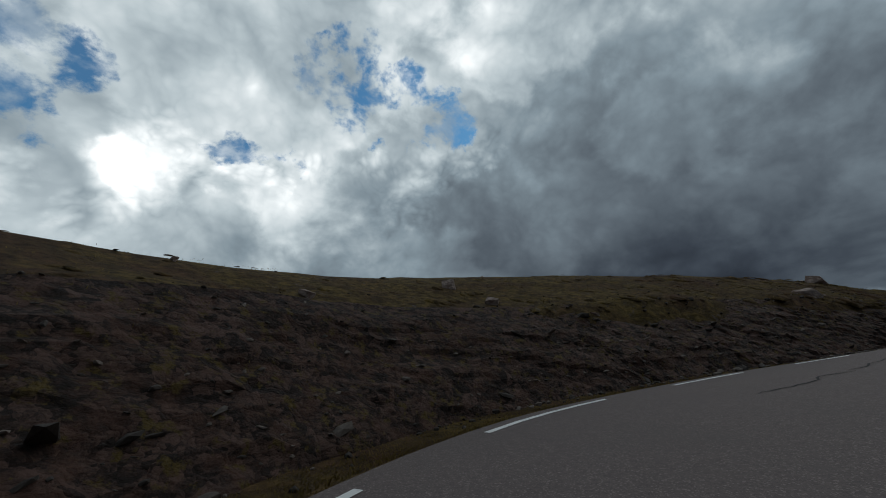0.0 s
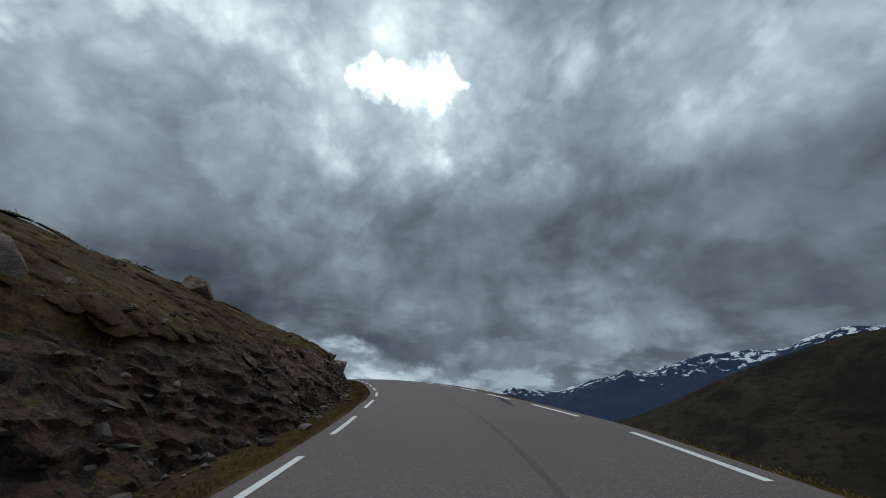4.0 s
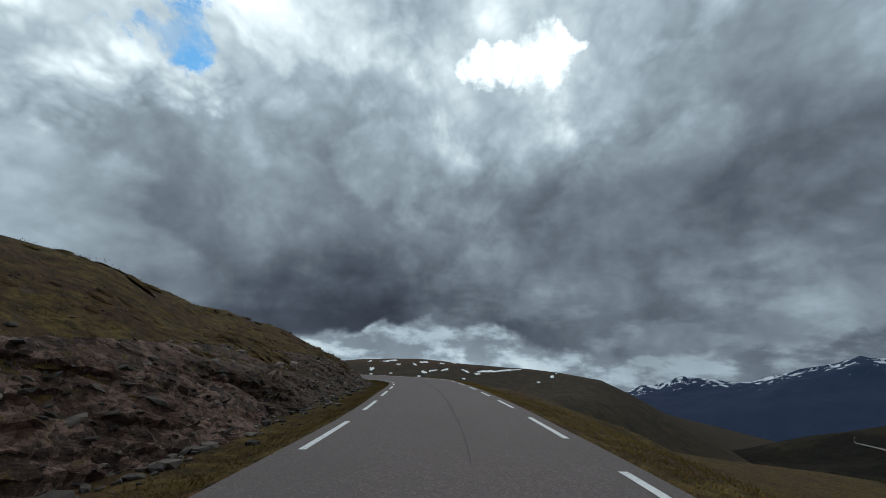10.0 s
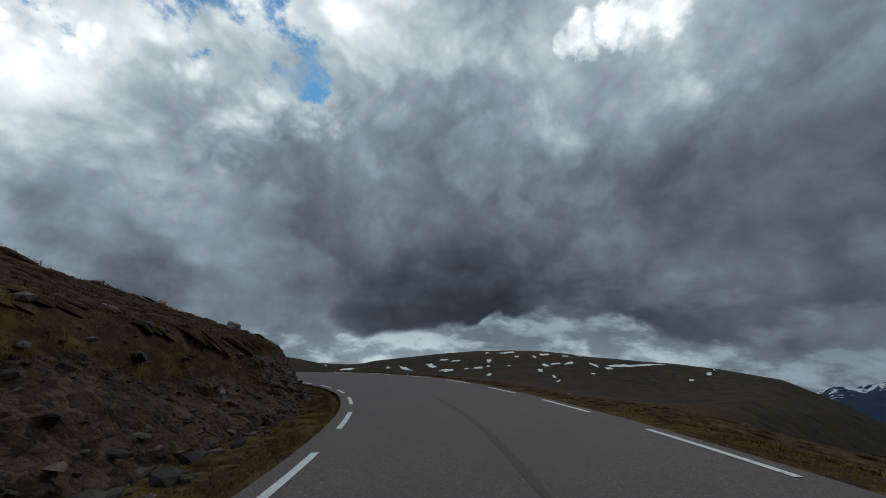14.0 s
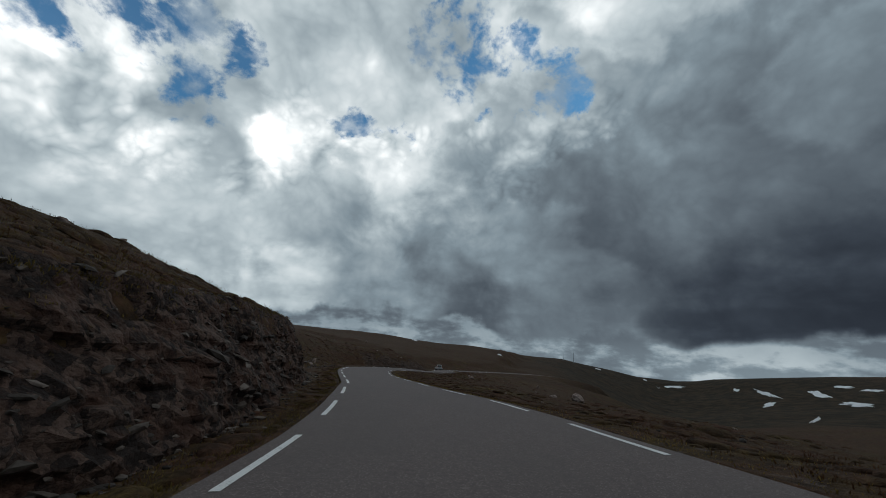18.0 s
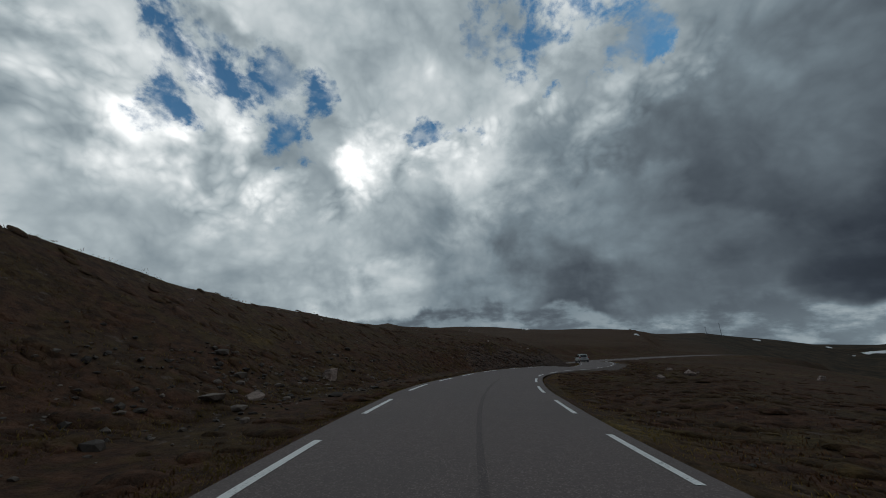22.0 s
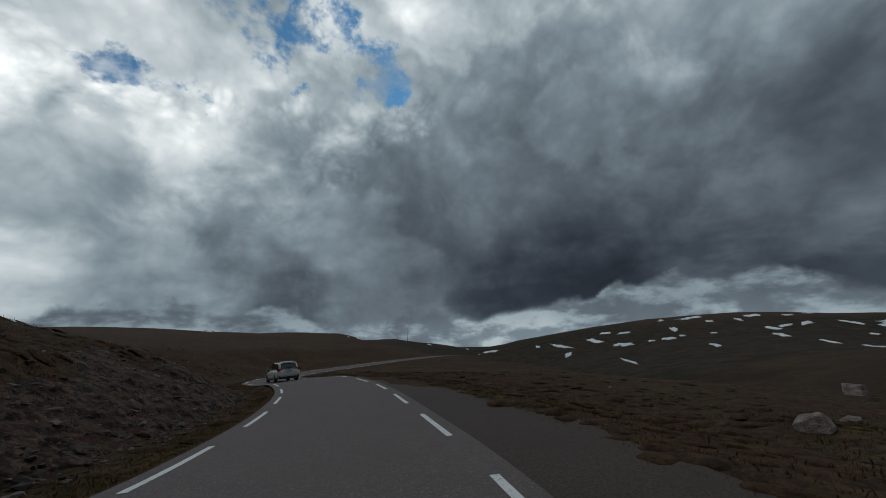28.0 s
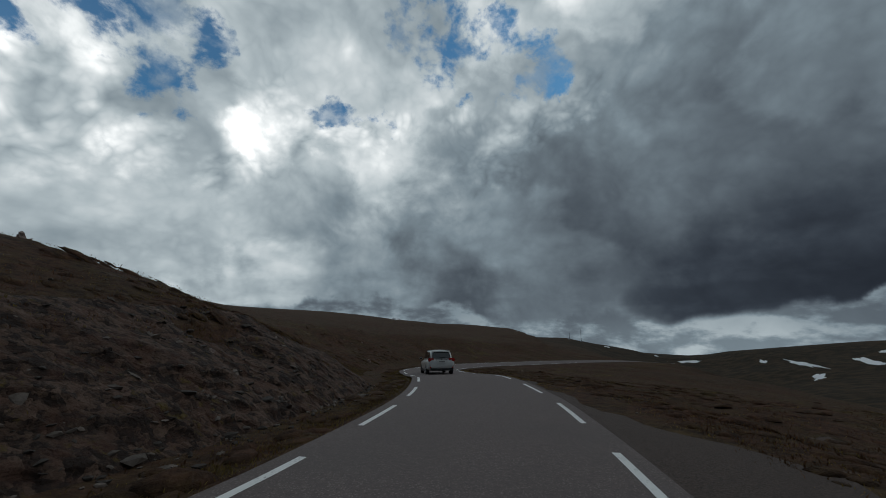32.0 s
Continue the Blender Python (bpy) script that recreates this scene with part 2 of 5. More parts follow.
# the light strip under the deck, with scraps of cloud in it
scrap_at = W.add("ShaderNodeCombineXYZ")
W.link(sep.outputs[0], scrap_at.inputs[0])
W.link(sep.outputs[1], scrap_at.inputs[1])
W.link(W.math("MULTIPLY", up, 2.4), scrap_at.inputs[2])
scraps, _ = W.noise(scrap_at.outputs[0], 9.0, 7, 0.58)
strip = W.math("MULTIPLY_ADD", W.step(scraps, 0.40, 0.60), -1.15, W.math("MULTIPLY_ADD", W.step(el_, -3.0, 5.0), -0.5, W.math("MULTIPLY_ADD", patch(-50, -1.5, 7, 6), 0.35, 0.72)))
strip = W.math("MULTIPLY_ADD", W.math("SUBTRACT", puffs, 0.5), 1.2, strip)
strip = W.math("ADD", strip, W.step(az_, -108.0, -82.0, -0.8, 0.0))
low_at = W.add("ShaderNodeCombineXYZ")
W.link(W.math("ADD", sep.outputs[0], 4.0), low_at.inputs[0])
W.link(sep.outputs[1], low_at.inputs[1])
W.link(W.math("MULTIPLY", up, 2.8), low_at.inputs[2])
broken = W.step(W.noise(low_at.outputs[0], 5.5, 8, 0.52)[0], 0.42, 0.60)
stops = W.math("MULTIPLY_ADD", W.math("SUBTRACT", broken, 0.5), W.math("MULTIPLY", W.step(el_, 3.0, 19.0, 0.65, 0.0), W.step(az_, -70.0, -30.0, 1.0, 0.45)), stops)
stops = W.math("ADD", W.math("MULTIPLY", stops, deck), W.math("MULTIPLY", strip, W.math("SUBTRACT", 1.0, deck)))
light = W.math("MULTIPLY", W.math("POWER", 2.0, stops), 0.36)
ramp = W.add("ShaderNodeValToRGB")
W.link(W.math("MULTIPLY", light, 0.5), ramp.inputs[0])
els = ramp.color_ramp.elements
els[0].position, els[0].color = 0.0, (0.012, 0.015, 0.024, 1)
els[1].position, els[1].color = 1.0, (1.8, 1.85, 1.85, 1)
for p, c in ((0.04, (0.062, 0.079, 0.104)), (0.10, (0.162, 0.203, 0.242)), (0.2, (0.318, 0.405, 0.465)), (0.4, (0.69, 0.80, 0.85))):
    e = els.new(p)
    e.color = (*c, 1)
clear = W.add("ShaderNodeTexSky")
clear.sky_type, clear.sun_disc = "NISHITA", False
clear.sun_elevation, clear.sun_rotation = radians(SUN_EL), radians(-SUN_AZ)
wisps, _ = W.noise(stirred, 9.5, 9, 0.6)
gap = W.math("MULTIPLY", W.step(W.math("MULTIPLY_ADD", W.math("SUBTRACT", wisps, 0.5), 6.5, blue), 0.52, 1.45), W.math("MULTIPLY", W.step(blue, 0.0, 0.15), W.step(fret, -0.02, 0.16, 0.97, 0.45)))
back_clouds = W.add("ShaderNodeBackground", Strength=1.0)
W.link(ramp.outputs[0], back_clouds.inputs[0])
back_clear = W.add("ShaderNodeBackground", Strength=0.14)
W.link(W.mix(1.0, clear.outputs[0], (0.45, 0.97, 1.16), "MULTIPLY"), back_clear.inputs[0])
both = W.add("ShaderNodeMixShader")
W.link(gap, both.inputs[0])
W.link(back_clouds.outputs[0], both.inputs[1])
W.link(back_clear.outputs[0], both.inputs[2])
W.link(both.outputs[0], W.add("ShaderNodeOutputWorld").inputs[0])

lamp = bpy.data.lights.new("sun", "SUN")
lamp.energy, lamp.angle, lamp.color = 0.36, radians(30), (1.0, 0.96, 0.9)
sun = new("sun", lamp)
sun.matrix_world = look(toward(SUN_AZ, SUN_EL), (0, 0, 0))


# ---------------------------------------------------------------- materials
def material(name):
    m = bpy.data.materials.new(name)
    m.use_nodes = True
    n = Net(m.node_tree)
    shader = n.add("ShaderNodeBsdfPrincipled")
    n.link(shader.outputs[0], n.add("ShaderNodeOutputMaterial").inputs[0])
    n.shader = shader
    return m, n


def bump(n, height, strength, distance):
    b = n.add("ShaderNodeBump", Strength=strength, Distance=distance)
    n.link(height, b.inputs["Height"])
    n.link(b.outputs[0], n.shader.inputs["Normal"])


def where(n):
    return n.add("ShaderNodeNewGeometry").outputs["Position"]


def plain(name, colour, rough=0.6, metal=0.0, vary=0.12, scale=8.0):
    m, n = material(name)
    v, _ = n.noise(where(n), scale, 4)
    n.link(n.mix(v, tuple(c * (1 - vary) for c in colour), tuple(min(1, c * (1 + vary)) for c in colour)), n.shader.inputs["Base Color"])
    n.shader.inputs["Roughness"].default_value, n.shader.inputs["Metallic"].default_value = rough, metal
    return m


WARM = (1.22, 1.0, 0.93)      # the warm cast of the local stone and soil


def make_asphalt(name, shade):
    m, n = material(name)
    p = where(n)
    grit, _ = n.noise(p, 46.0, 4, 0.75)
    coarse, _ = n.noise(p, 14.0, 4, 0.7)
    stain, _ = n.noise(p, 0.45, 5, 0.6)
    stone = n.add("ShaderNodeTexVoronoi", Scale=70.0)
    n.link(p, stone.inputs["Vector"])
    c = n.mix(n.step(n.math("ADD", n.math("MULTIPLY", grit, 0.6), n.math("MULTIPLY", coarse, 0.4)), 0.28, 0.72), tuple(shade * x for x in (0.0635, 0.0595, 0.0605)), tuple(shade * x for x in (0.127, 0.1185, 0.1195)))
    sepc = n.add("ShaderNodeSeparateColor")
    n.link(stone.outputs["Color"], sepc.inputs[0])
    c = n.mix(n.math("MULTIPLY", n.step(sepc.outputs[0], 0.86, 0.93), 0.7), c, tuple(shade * x for x in (0.22, 0.216, 0.212)))
    c = n.mix(n.math("MULTIPLY", n.step(stain, 0.42, 0.72), 0.5), c, tuple(shade * x for x in (0.085, 0.084, 0.084)))
    n.link(n.mix(1.0, c, WARM, "MULTIPLY"), n.shader.inputs["Base Color"])
    n.shader.inputs["Roughness"].default_value = 0.82
    bump(n, n.math("ADD", grit, coarse), 0.6, 0.008)
    return m


def make_paint():
    m, n = material("worn white road paint")
    p = where(n)
    a, _ = n.noise(p, 28.0, 5, 0.7)
    b, _ = n.noise(p, 3.0, 3, 0.6)
    wear = n.math("MULTIPLY", n.step(a, 0.52, 0.64), n.step(b, 0.4, 0.7))
    n.link(n.mix(wear, (0.78, 0.78, 0.76), (0.13, 0.13, 0.13)), n.shader.inputs["Base Color"])
    n.shader.inputs["Roughness"].default_value = 0.7
    bump(n, a, 0.3, 0.004)
    return m


def make_ground():
    m, n = material("mountain heath with moss, grass and stones")
    p = where(n)
    sep = n.add("ShaderNodeSeparateXYZ")
    n.link(n.add("ShaderNodeNewGeometry").outputs["Normal"], sep.inputs[0])
    flat = sep.outputs[2]
    big, _ = n.noise(p, 0.035, 5, 0.6)
    mid, _ = n.noise(p, 0.35, 6, 0.65, 0.4)
    small, _ = n.noise(p, 3.2, 6, 0.7)
    tuft, _ = n.noise(p, 14.0, 4, 0.7)
    cushion, _ = n.noise(p, 1.3, 6, 0.68, 0.6)
    green = n.mix(n.step(small, 0.35, 0.68), (0.040, 0.034, 0.012), (0.150, 0.122, 0.036))
    green = n.mix(n.math("MULTIPLY", n.step(cushion, 0.47, 0.60), 0.8), green, n.mix(small, (0.018, 0.012, 0.0075), (0.062, 0.045, 0.020)))
    heath = n.mix(n.step(small, 0.3, 0.7), (0.023, 0.0165, 0.012), n.mix(n.step(mid, 0.42, 0.6), (0.086, 0.051, 0.033), (0.070, 0.054, 0.031)))
    heath = n.mix(n.math("MULTIPLY", n.step(cushion, 0.50, 0.64), 0.6), heath, n.mix(small, (0.030, 0.024, 0.010), (0.085, 0.066, 0.024)))
    place = n.add("ShaderNodeSeparateXYZ")
    n.link(p, place.inputs[0])
    south = n.step(place.outputs[1], 18.0, 58.0, 0.07, -0.09)
    c = n.mix(n.step(n.math("ADD", south, n.math("ADD", n.math("MULTIPLY", mid, 0.6), n.math("MULTIPLY", big, 0.5))), 0.48, 0.70), heath, green)
    c = n.mix(n.math("MULTIPLY", n.step(tuft, 0.55, 0.75), n.step(place.outputs[1], 12.0, 50.0, 0.45, 0.22)), c, (0.15, 0.115, 0.05))
    valley = n.step(n.math("MULTIPLY_ADD", n.math("SUBTRACT", big, 0.5), 14.0, place.outputs[2]), -26.0, -7.0, 1.0, 0.0)
    wood, _ = n.noise(p, 0.09, 7, 0.7)
    c = n.mix(n.math("MULTIPLY", valley, 0.85), c, n.mix(n.step(wood, 0.4, 0.62), (0.010, 0.013, 0.008), (0.045, 0.036, 0.022)))
    speck, _ = n.noise(p, 1.5, 7, 0.75)
    stone = n.mix(small, (0.04, 0.037, 0.034), (0.15, 0.14, 0.13))
    c = n.mix(n.math("MULTIPLY", n.step(speck, 0.59, 0.65), n.step(mid, 0.43, 0.58)), c, stone)
    n.link(n.mix(1.0, n.mix(n.step(flat, 0.1, 0.28), stone, c), WARM, "MULTIPLY"), n.shader.inputs["Base Color"])
    n.shader.inputs["Roughness"].default_value = 0.95
    n.shader.inputs["Specular IOR Level"].default_value = 0.15
    bump(n, n.math("ADD", n.math("MULTIPLY", tuft, 0.4), small), 0.9, 0.12)
    return m


def make_rock(name, dark=(0.024, 0.020, 0.019), light=(0.15, 0.135, 0.125), moss=0.4, scale=1.0, rubble=0.0):
    m, n = material(name)
    p = where(n)
    mp = n.add("ShaderNodeMapping")
    n.link(p, mp.inputs[0])
    mp.inputs["Scale"].default_value = (0.6 * scale, 0.6 * scale, 2.4 * scale)
    mp.inputs["Rotation"].default_value = (0.25, -0.2, 0.0)
    strata, _ = n.noise(mp.outputs[0], 2.6, 8, 0.7, 0.4)
    blotch, _ = n.noise(p, 0.8 * scale, 5, 0.6)
    grain, _ = n.noise(p, 26.0 * scale, 4, 0.7)
    v = n.math("ADD", n.math("MULTIPLY", strata, 0.6), n.math("MULTIPLY", grain, 0.4))
    height_ = n.math("ADD", strata, n.math("MULTIPLY", grain, 0.3))
    if rubble:
        _, warp = n.noise(p, 3.0, 3)
        pw = n.vec("ADD", p, n.vec("SCALE", n.vec("SUBTRACT", warp, (0.5, 0.5, 0.5)), scale=0.35))
        for size, share in ((4.2, 0.34), (11.0, 0.3)):
            cell = n.add("ShaderNodeTexVoronoi", Scale=size)
            n.link(pw, cell.inputs["Vector"])
            sc = n.add("ShaderNodeSeparateColor")
            n.link(cell.outputs["Color"], sc.inputs[0])
            v = n.math("MULTIPLY_ADD", n.math("SUBTRACT", sc.outputs[0], 0.5), share * rubble, v)
            height_ = n.math("MULTIPLY_ADD", n.math("SUBTRACT", sc.outputs[1], cell.outputs["Distance"]), share * rubble * 1.3, height_)
    c = n.mix(n.step(v, 0.36, 0.72), dark, light)
    c = n.mix(n.math("MULTIPLY", n.step(blotch, 0.5, 0.68), 0.55), c, tuple(x * 0.6 for x in dark))
    rust, _ = n.noise(p, 1.9 * scale, 4, 0.6)
    c = n.mix(n.math("MULTIPLY", n.step(rust, 0.46, 0.66), 0.6), c, n.mix(grain, (0.030, 0.018, 0.013), (0.135, 0.078, 0.055)))
    if moss:
        sep = n.add("ShaderNodeSeparateXYZ")
        n.link(n.add("ShaderNodeNewGeometry").outputs["Normal"], sep.inputs[0])
        grow, _ = n.noise(p, 3.2, 6, 0.7)
        lay = n.math("MULTIPLY", n.step(sep.outputs[2], 0.05 - moss * 0.25, 0.55 - moss * 0.35), n.step(grow, 0.70 - moss * 0.3, 0.80 - moss * 0.3))
        c = n.mix(lay, c, n.mix(grain, (0.030, 0.026, 0.008), (0.14, 0.112, 0.026)))
    n.link(n.mix(1.0, c, WARM, "MULTIPLY"), n.shader.inputs["Base Color"])
    n.shader.inputs["Roughness"].default_value = 0.88
    n.shader.inputs["Specular IOR Level"].default_value = 0.3
    bump(n, height_, 1.0, 0.09)
    return m


def make_gravel():
    m, n = material("brown gravel")
    p = where(n)
    a, _ = n.noise(p, 32.0, 5, 0.7)
    b, _ = n.noise(p, 0.9, 4, 0.6)
    c = n.mix(n.step(a, 0.3, 0.7), (0.022, 0.0185, 0.016), (0.084, 0.069, 0.059))
    c = n.mix(n.math("MULTIPLY", n.step(b, 0.45, 0.75), 0.5), c, (0.044, 0.036, 0.030))
    n.link(n.mix(1.0, c, WARM, "MULTIPLY"), n.shader.inputs["Base Color"])
    n.shader.inputs["Roughness"].default_value = 0.9
    bump(n, a, 0.8, 0.02)
    return m


def make_snow():
    m, n = material("old snow")
    a, _ = n.noise(where(n), 0.12, 5, 0.6)
    n.link(n.mix(a, (0.72, 0.75, 0.78), (0.9, 0.91, 0.92)), n.shader.inputs["Base Color"])
    n.shader.inputs["Roughness"].default_value = 0.6
    return m


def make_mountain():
    m, n = material("haze-blue mountain rock with snow")
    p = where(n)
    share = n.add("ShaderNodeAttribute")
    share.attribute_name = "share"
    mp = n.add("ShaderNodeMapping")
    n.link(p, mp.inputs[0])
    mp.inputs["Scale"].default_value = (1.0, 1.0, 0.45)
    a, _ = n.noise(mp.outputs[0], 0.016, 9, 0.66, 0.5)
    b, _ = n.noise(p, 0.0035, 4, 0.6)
    # the blue of distance haze is put into the rock's colour
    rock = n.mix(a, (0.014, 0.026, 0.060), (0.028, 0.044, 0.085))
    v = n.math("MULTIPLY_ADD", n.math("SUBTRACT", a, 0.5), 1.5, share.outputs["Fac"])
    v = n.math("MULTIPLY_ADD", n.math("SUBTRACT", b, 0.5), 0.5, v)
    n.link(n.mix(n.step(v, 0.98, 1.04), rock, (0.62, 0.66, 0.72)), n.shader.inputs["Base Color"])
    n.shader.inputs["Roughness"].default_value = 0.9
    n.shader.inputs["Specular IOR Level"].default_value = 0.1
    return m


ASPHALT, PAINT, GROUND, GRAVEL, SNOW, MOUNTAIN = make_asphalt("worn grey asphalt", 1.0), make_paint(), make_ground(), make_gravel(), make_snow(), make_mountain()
ROCK = make_rock("dark broken rock and earth", (0.040, 0.028, 0.022), (0.222, 0.166, 0.136), 0.42, 1.0, 1.0)
SLAB = make_rock("grey split rock", (0.054, 0.041, 0.034), (0.215, 0.168, 0.140), 0.2, 1.5)
# same recipe as ROCK in a darker tone, for the later stretch of the cut
ROCK_DARK = make_rock("dark rock", (0.016, 0.012, 0.0105), (0.108, 0.084, 0.070), 0.3, 1.0, 1.0)
MOSSY = make_rock("earthy rock grown over with moss", (0.020, 0.0155, 0.010), (0.125, 0.096, 0.074), 0.5, 1.1, 0.9)
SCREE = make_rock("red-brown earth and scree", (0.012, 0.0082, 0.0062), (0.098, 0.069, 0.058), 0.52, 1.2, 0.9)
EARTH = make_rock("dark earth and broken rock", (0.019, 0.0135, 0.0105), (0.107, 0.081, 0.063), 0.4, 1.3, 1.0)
BOULDER = make_rock("grey lichen boulder", (0.15, 0.14, 0.13), (0.46, 0.44, 0.41), 0.2, 1.6)
TAR = plain("dark tar", (0.022, 0.021, 0.021), 0.95)
STREAK = make_asphalt("asphalt darkened by tyres", 0.74)
STEEL = plain("galvanised steel", (0.35, 0.36, 0.37), 0.45, 0.8)


# ---------------------------------------------------------------- the road's line
ROAD_BELOW = ((120, -34, -12.5), (95, -26, -9.5), (70, -19, -6.6), (50, -14.5, -4.6), (34, -12, -3.1), (22, -11.2, -2.1), (13, -10.9, -1.4), (6.1, -10.5, -0.9),
              (2.6, -9.6, -0.7), (0.0, -7.0, -0.45), (-0.9, -3.5, -0.2))
ROAD_EDGE = ((0.3, -0.2, 0.00), (5.0, 3.2, 0.19), (11.0, 3.4, 0.43), (16.9, 2.5, 0.66), (22.9, 1.5, 0.85), (28.8, 0.9, 0.99), (34.8, 0.9, 1.09),
             (40.8, 1.1, 1.15), (46.8, 1.8, 1.18), (52.7, 2.6, 1.19), (58.6, 3.6, 1.17), (64.5, 4.7, 1.13), (70.4, 6.0, 1.05), (76.2, 7.4, 0.95),
             (82.0, 9.0, 0.81), (87.7, 10.8, 0.64), (93.4, 12.7, 0.45), (99.0, 14.8, 0.24), (104.5, 17.2, 0.01), (109.7, 20.2, -0.23))
ROAD_MOOR = ((114.5, 23.9, -0.49), (118.7, 28.1, -0.76), (122.3, 32.9, -1.03), (124.9, 38.3, -1.31), (126.5, 44.1, -1.60), (127.2, 50.0, -1.89), (127.4, 56.0, -2.19),
             (127.0, 62.0, -2.51), (126.5, 68.0, -2.85), (126.0, 74.0, -3.20), (125.6, 80.0, -3.55), (125.5, 86.0, -3.89), (125.7, 92.0, -4.21), (126.5, 97.9, -4.54),
             (127.9, 103.7, -4.90), (130.3, 109.2, -5.29), (133.2, 114.3, -5.72), (136.8, 119.25, -6.20), (139.8, 125.0, -6.75), (142.35, 130.92, -7.15), (144.35, 136.85, -7.5),
             (145.6, 143.4, -7.8))
ROAD_AHEAD = ((145.9, 150, -8.4), (146.6, 157, -8.9), (149.8, 164, -9.4), (155.5, 170, -9.8), (163, 175, -10.2), (178, 183, -10.8), (198, 193, -11.9), (214, 201, -13.6), (232, 210, -17.0))


def spline(points, step):
    """A smooth line through points, in even steps."""
    p = np.array(points, float)
    p = np.vstack([2 * p[0] - p[1], p, 2 * p[-1] - p[-2]])
    out = []
    for a, b, c, d in zip(p, p[1:], p[2:], p[3:]):
        u = np.linspace(0, 1, 40, endpoint=False)[:, None]
        out.append(0.5 * (2 * b + (c - a) * u + (2 * a - 5 * b + 4 * c - d) * u ** 2 + (3 * b - a - 3 * c + d) * u ** 3))
    out = np.vstack(out + [p[-2][None]])
    run = np.concatenate([[0], np.cumsum(np.hypot(*np.diff(out[:, :2], axis=0).T))])
    at = np.arange(0, run[-1], step)
    return np.stack([np.interp(at, run, out[:, k]) for k in range(3)], 1)


STEP = 0.5
LINE = spline(ROAD_BELOW + ROAD_EDGE + ROAD_MOOR + ROAD_AHEAD, STEP)
_d = np.gradient(LINE[:, :2], axis=0)
_d /= np.hypot(_d[:, 0], _d[:, 1])[:, None]
RIGHT = np.stack([_d[:, 1], -_d[:, 0]], 1)
START = int(np.argmin(np.hypot(LINE[:, 0] - 0.1, LINE[:, 1])))
STATION = (np.arange(len(LINE)) - START) * STEP          # metres from where the drive starts
# half the width between the edge lines, and the lean of the road across (degrees, right side up), by station
WIDTH = ((-30, 2.5), (0, 2.7), (8, 2.75), (20, 2.9), (30, 2.9), (38, 2.5), (50, 2.35), (82, 2.2), (92, 2.4), (103, 2.55), (110, 2.95), (121, 3.1), (131, 3.4), (146, 3.2), (151, 2.85), (157, 2.7),
         (164, 2.2), (175, 2.3), (189, 2.55), (199, 2.35), (215, 2.45), (222, 2.15), (232, 2.1), (240, 2.25), (260, 2.25))
LEAN = ((-14, 0), (-6, -3.5), (0, -5), (2.5, -3.6), (5, -2.4), (8, -1.7), (11, -1.1), (16, .3), (22, 1.6), (30, 2.8), (45, 2.8), (54, 2.4), (64, 1.2), (73, 1.4), (83, .4), (92, -.2), (101, .6), (110, 1.7), (127, 2.2), (135, 3.2), (143, 3.2),
        (151, 1.5), (159, -.9), (167, -2.2), (175, -3.3), (184, -4.3), (192, -4.1), (200, -2.2), (214, -2.2), (219, -2.8), (226, -.5), (240, 0))


def table(s, rows):
    r = np.array(rows, float)
    return np.interp(s, r[:, 0], r[:, 1])


def half(s):
    """Half the width of the asphalt."""
    return table(s, WIDTH) + 0.34


def lean(s, d):
    return np.tan(np.radians(table(s, LEAN))) * np.clip(d, -5.0, 5.0)


def at(s, d=0.0, dz=0.0):
    """The place at station s, d metres right of the road's middle."""
    k = np.clip((np.asarray(s, float) - STATION[0]) / STEP, 0, len(LINE) - 1.001)
    i, u = k.astype(int), (k % 1)[..., None]
    p, r = LINE[i] * (1 - u) + LINE[i + 1] * u, RIGHT[i] * (1 - u) + RIGHT[i + 1] * u
    d = np.asarray(d, float) + 0 * k
    return np.concatenate([p[..., :2] + r * d[..., None], (p[..., 2] + dz + lean(np.asarray(s, float), d))[..., None]], -1)


# ---------------------------------------------------------------- the lie of the land
def fbm(x, y, scale, octaves=4, seed=0):
    """Smooth noise on the plan, about -1 to 1."""
    out, amp, total = np.zeros(np.shape(x)), 1.0, 0.0
    for o in range(octaves):
        fx, fy = x * scale * 2 ** o + 17.3 * o + seed, y * scale * 2 ** o - 9.1 * o + seed * 0.7
        ix, iy = np.floor(fx), np.floor(fy)
        ux, uy = fx - ix, fy - iy
        ux, uy = ux * ux * (3 - 2 * ux), uy * uy * (3 - 2 * uy)

        def h(a, b):
            v = np.sin(a * 127.1 + b * 311.7 + o * 74.7 + seed * 3.1) * 43758.5453
            return 2 * (v - np.floor(v)) - 1
        out += amp * ((h(ix, iy) * (1 - ux) + h(ix + 1, iy) * ux) * (1 - uy) + (h(ix, iy + 1) * (1 - ux) + h(ix + 1, iy + 1) * ux) * uy)
        total += amp
        amp *= 0.5
    return out / total


def smooth(v, a, b):
    u = np.clip((v - a) / (b - a), 0, 1)
    return u * u * (3 - 2 * u)


CENTRE = (110.0, 40.0, -2.0)
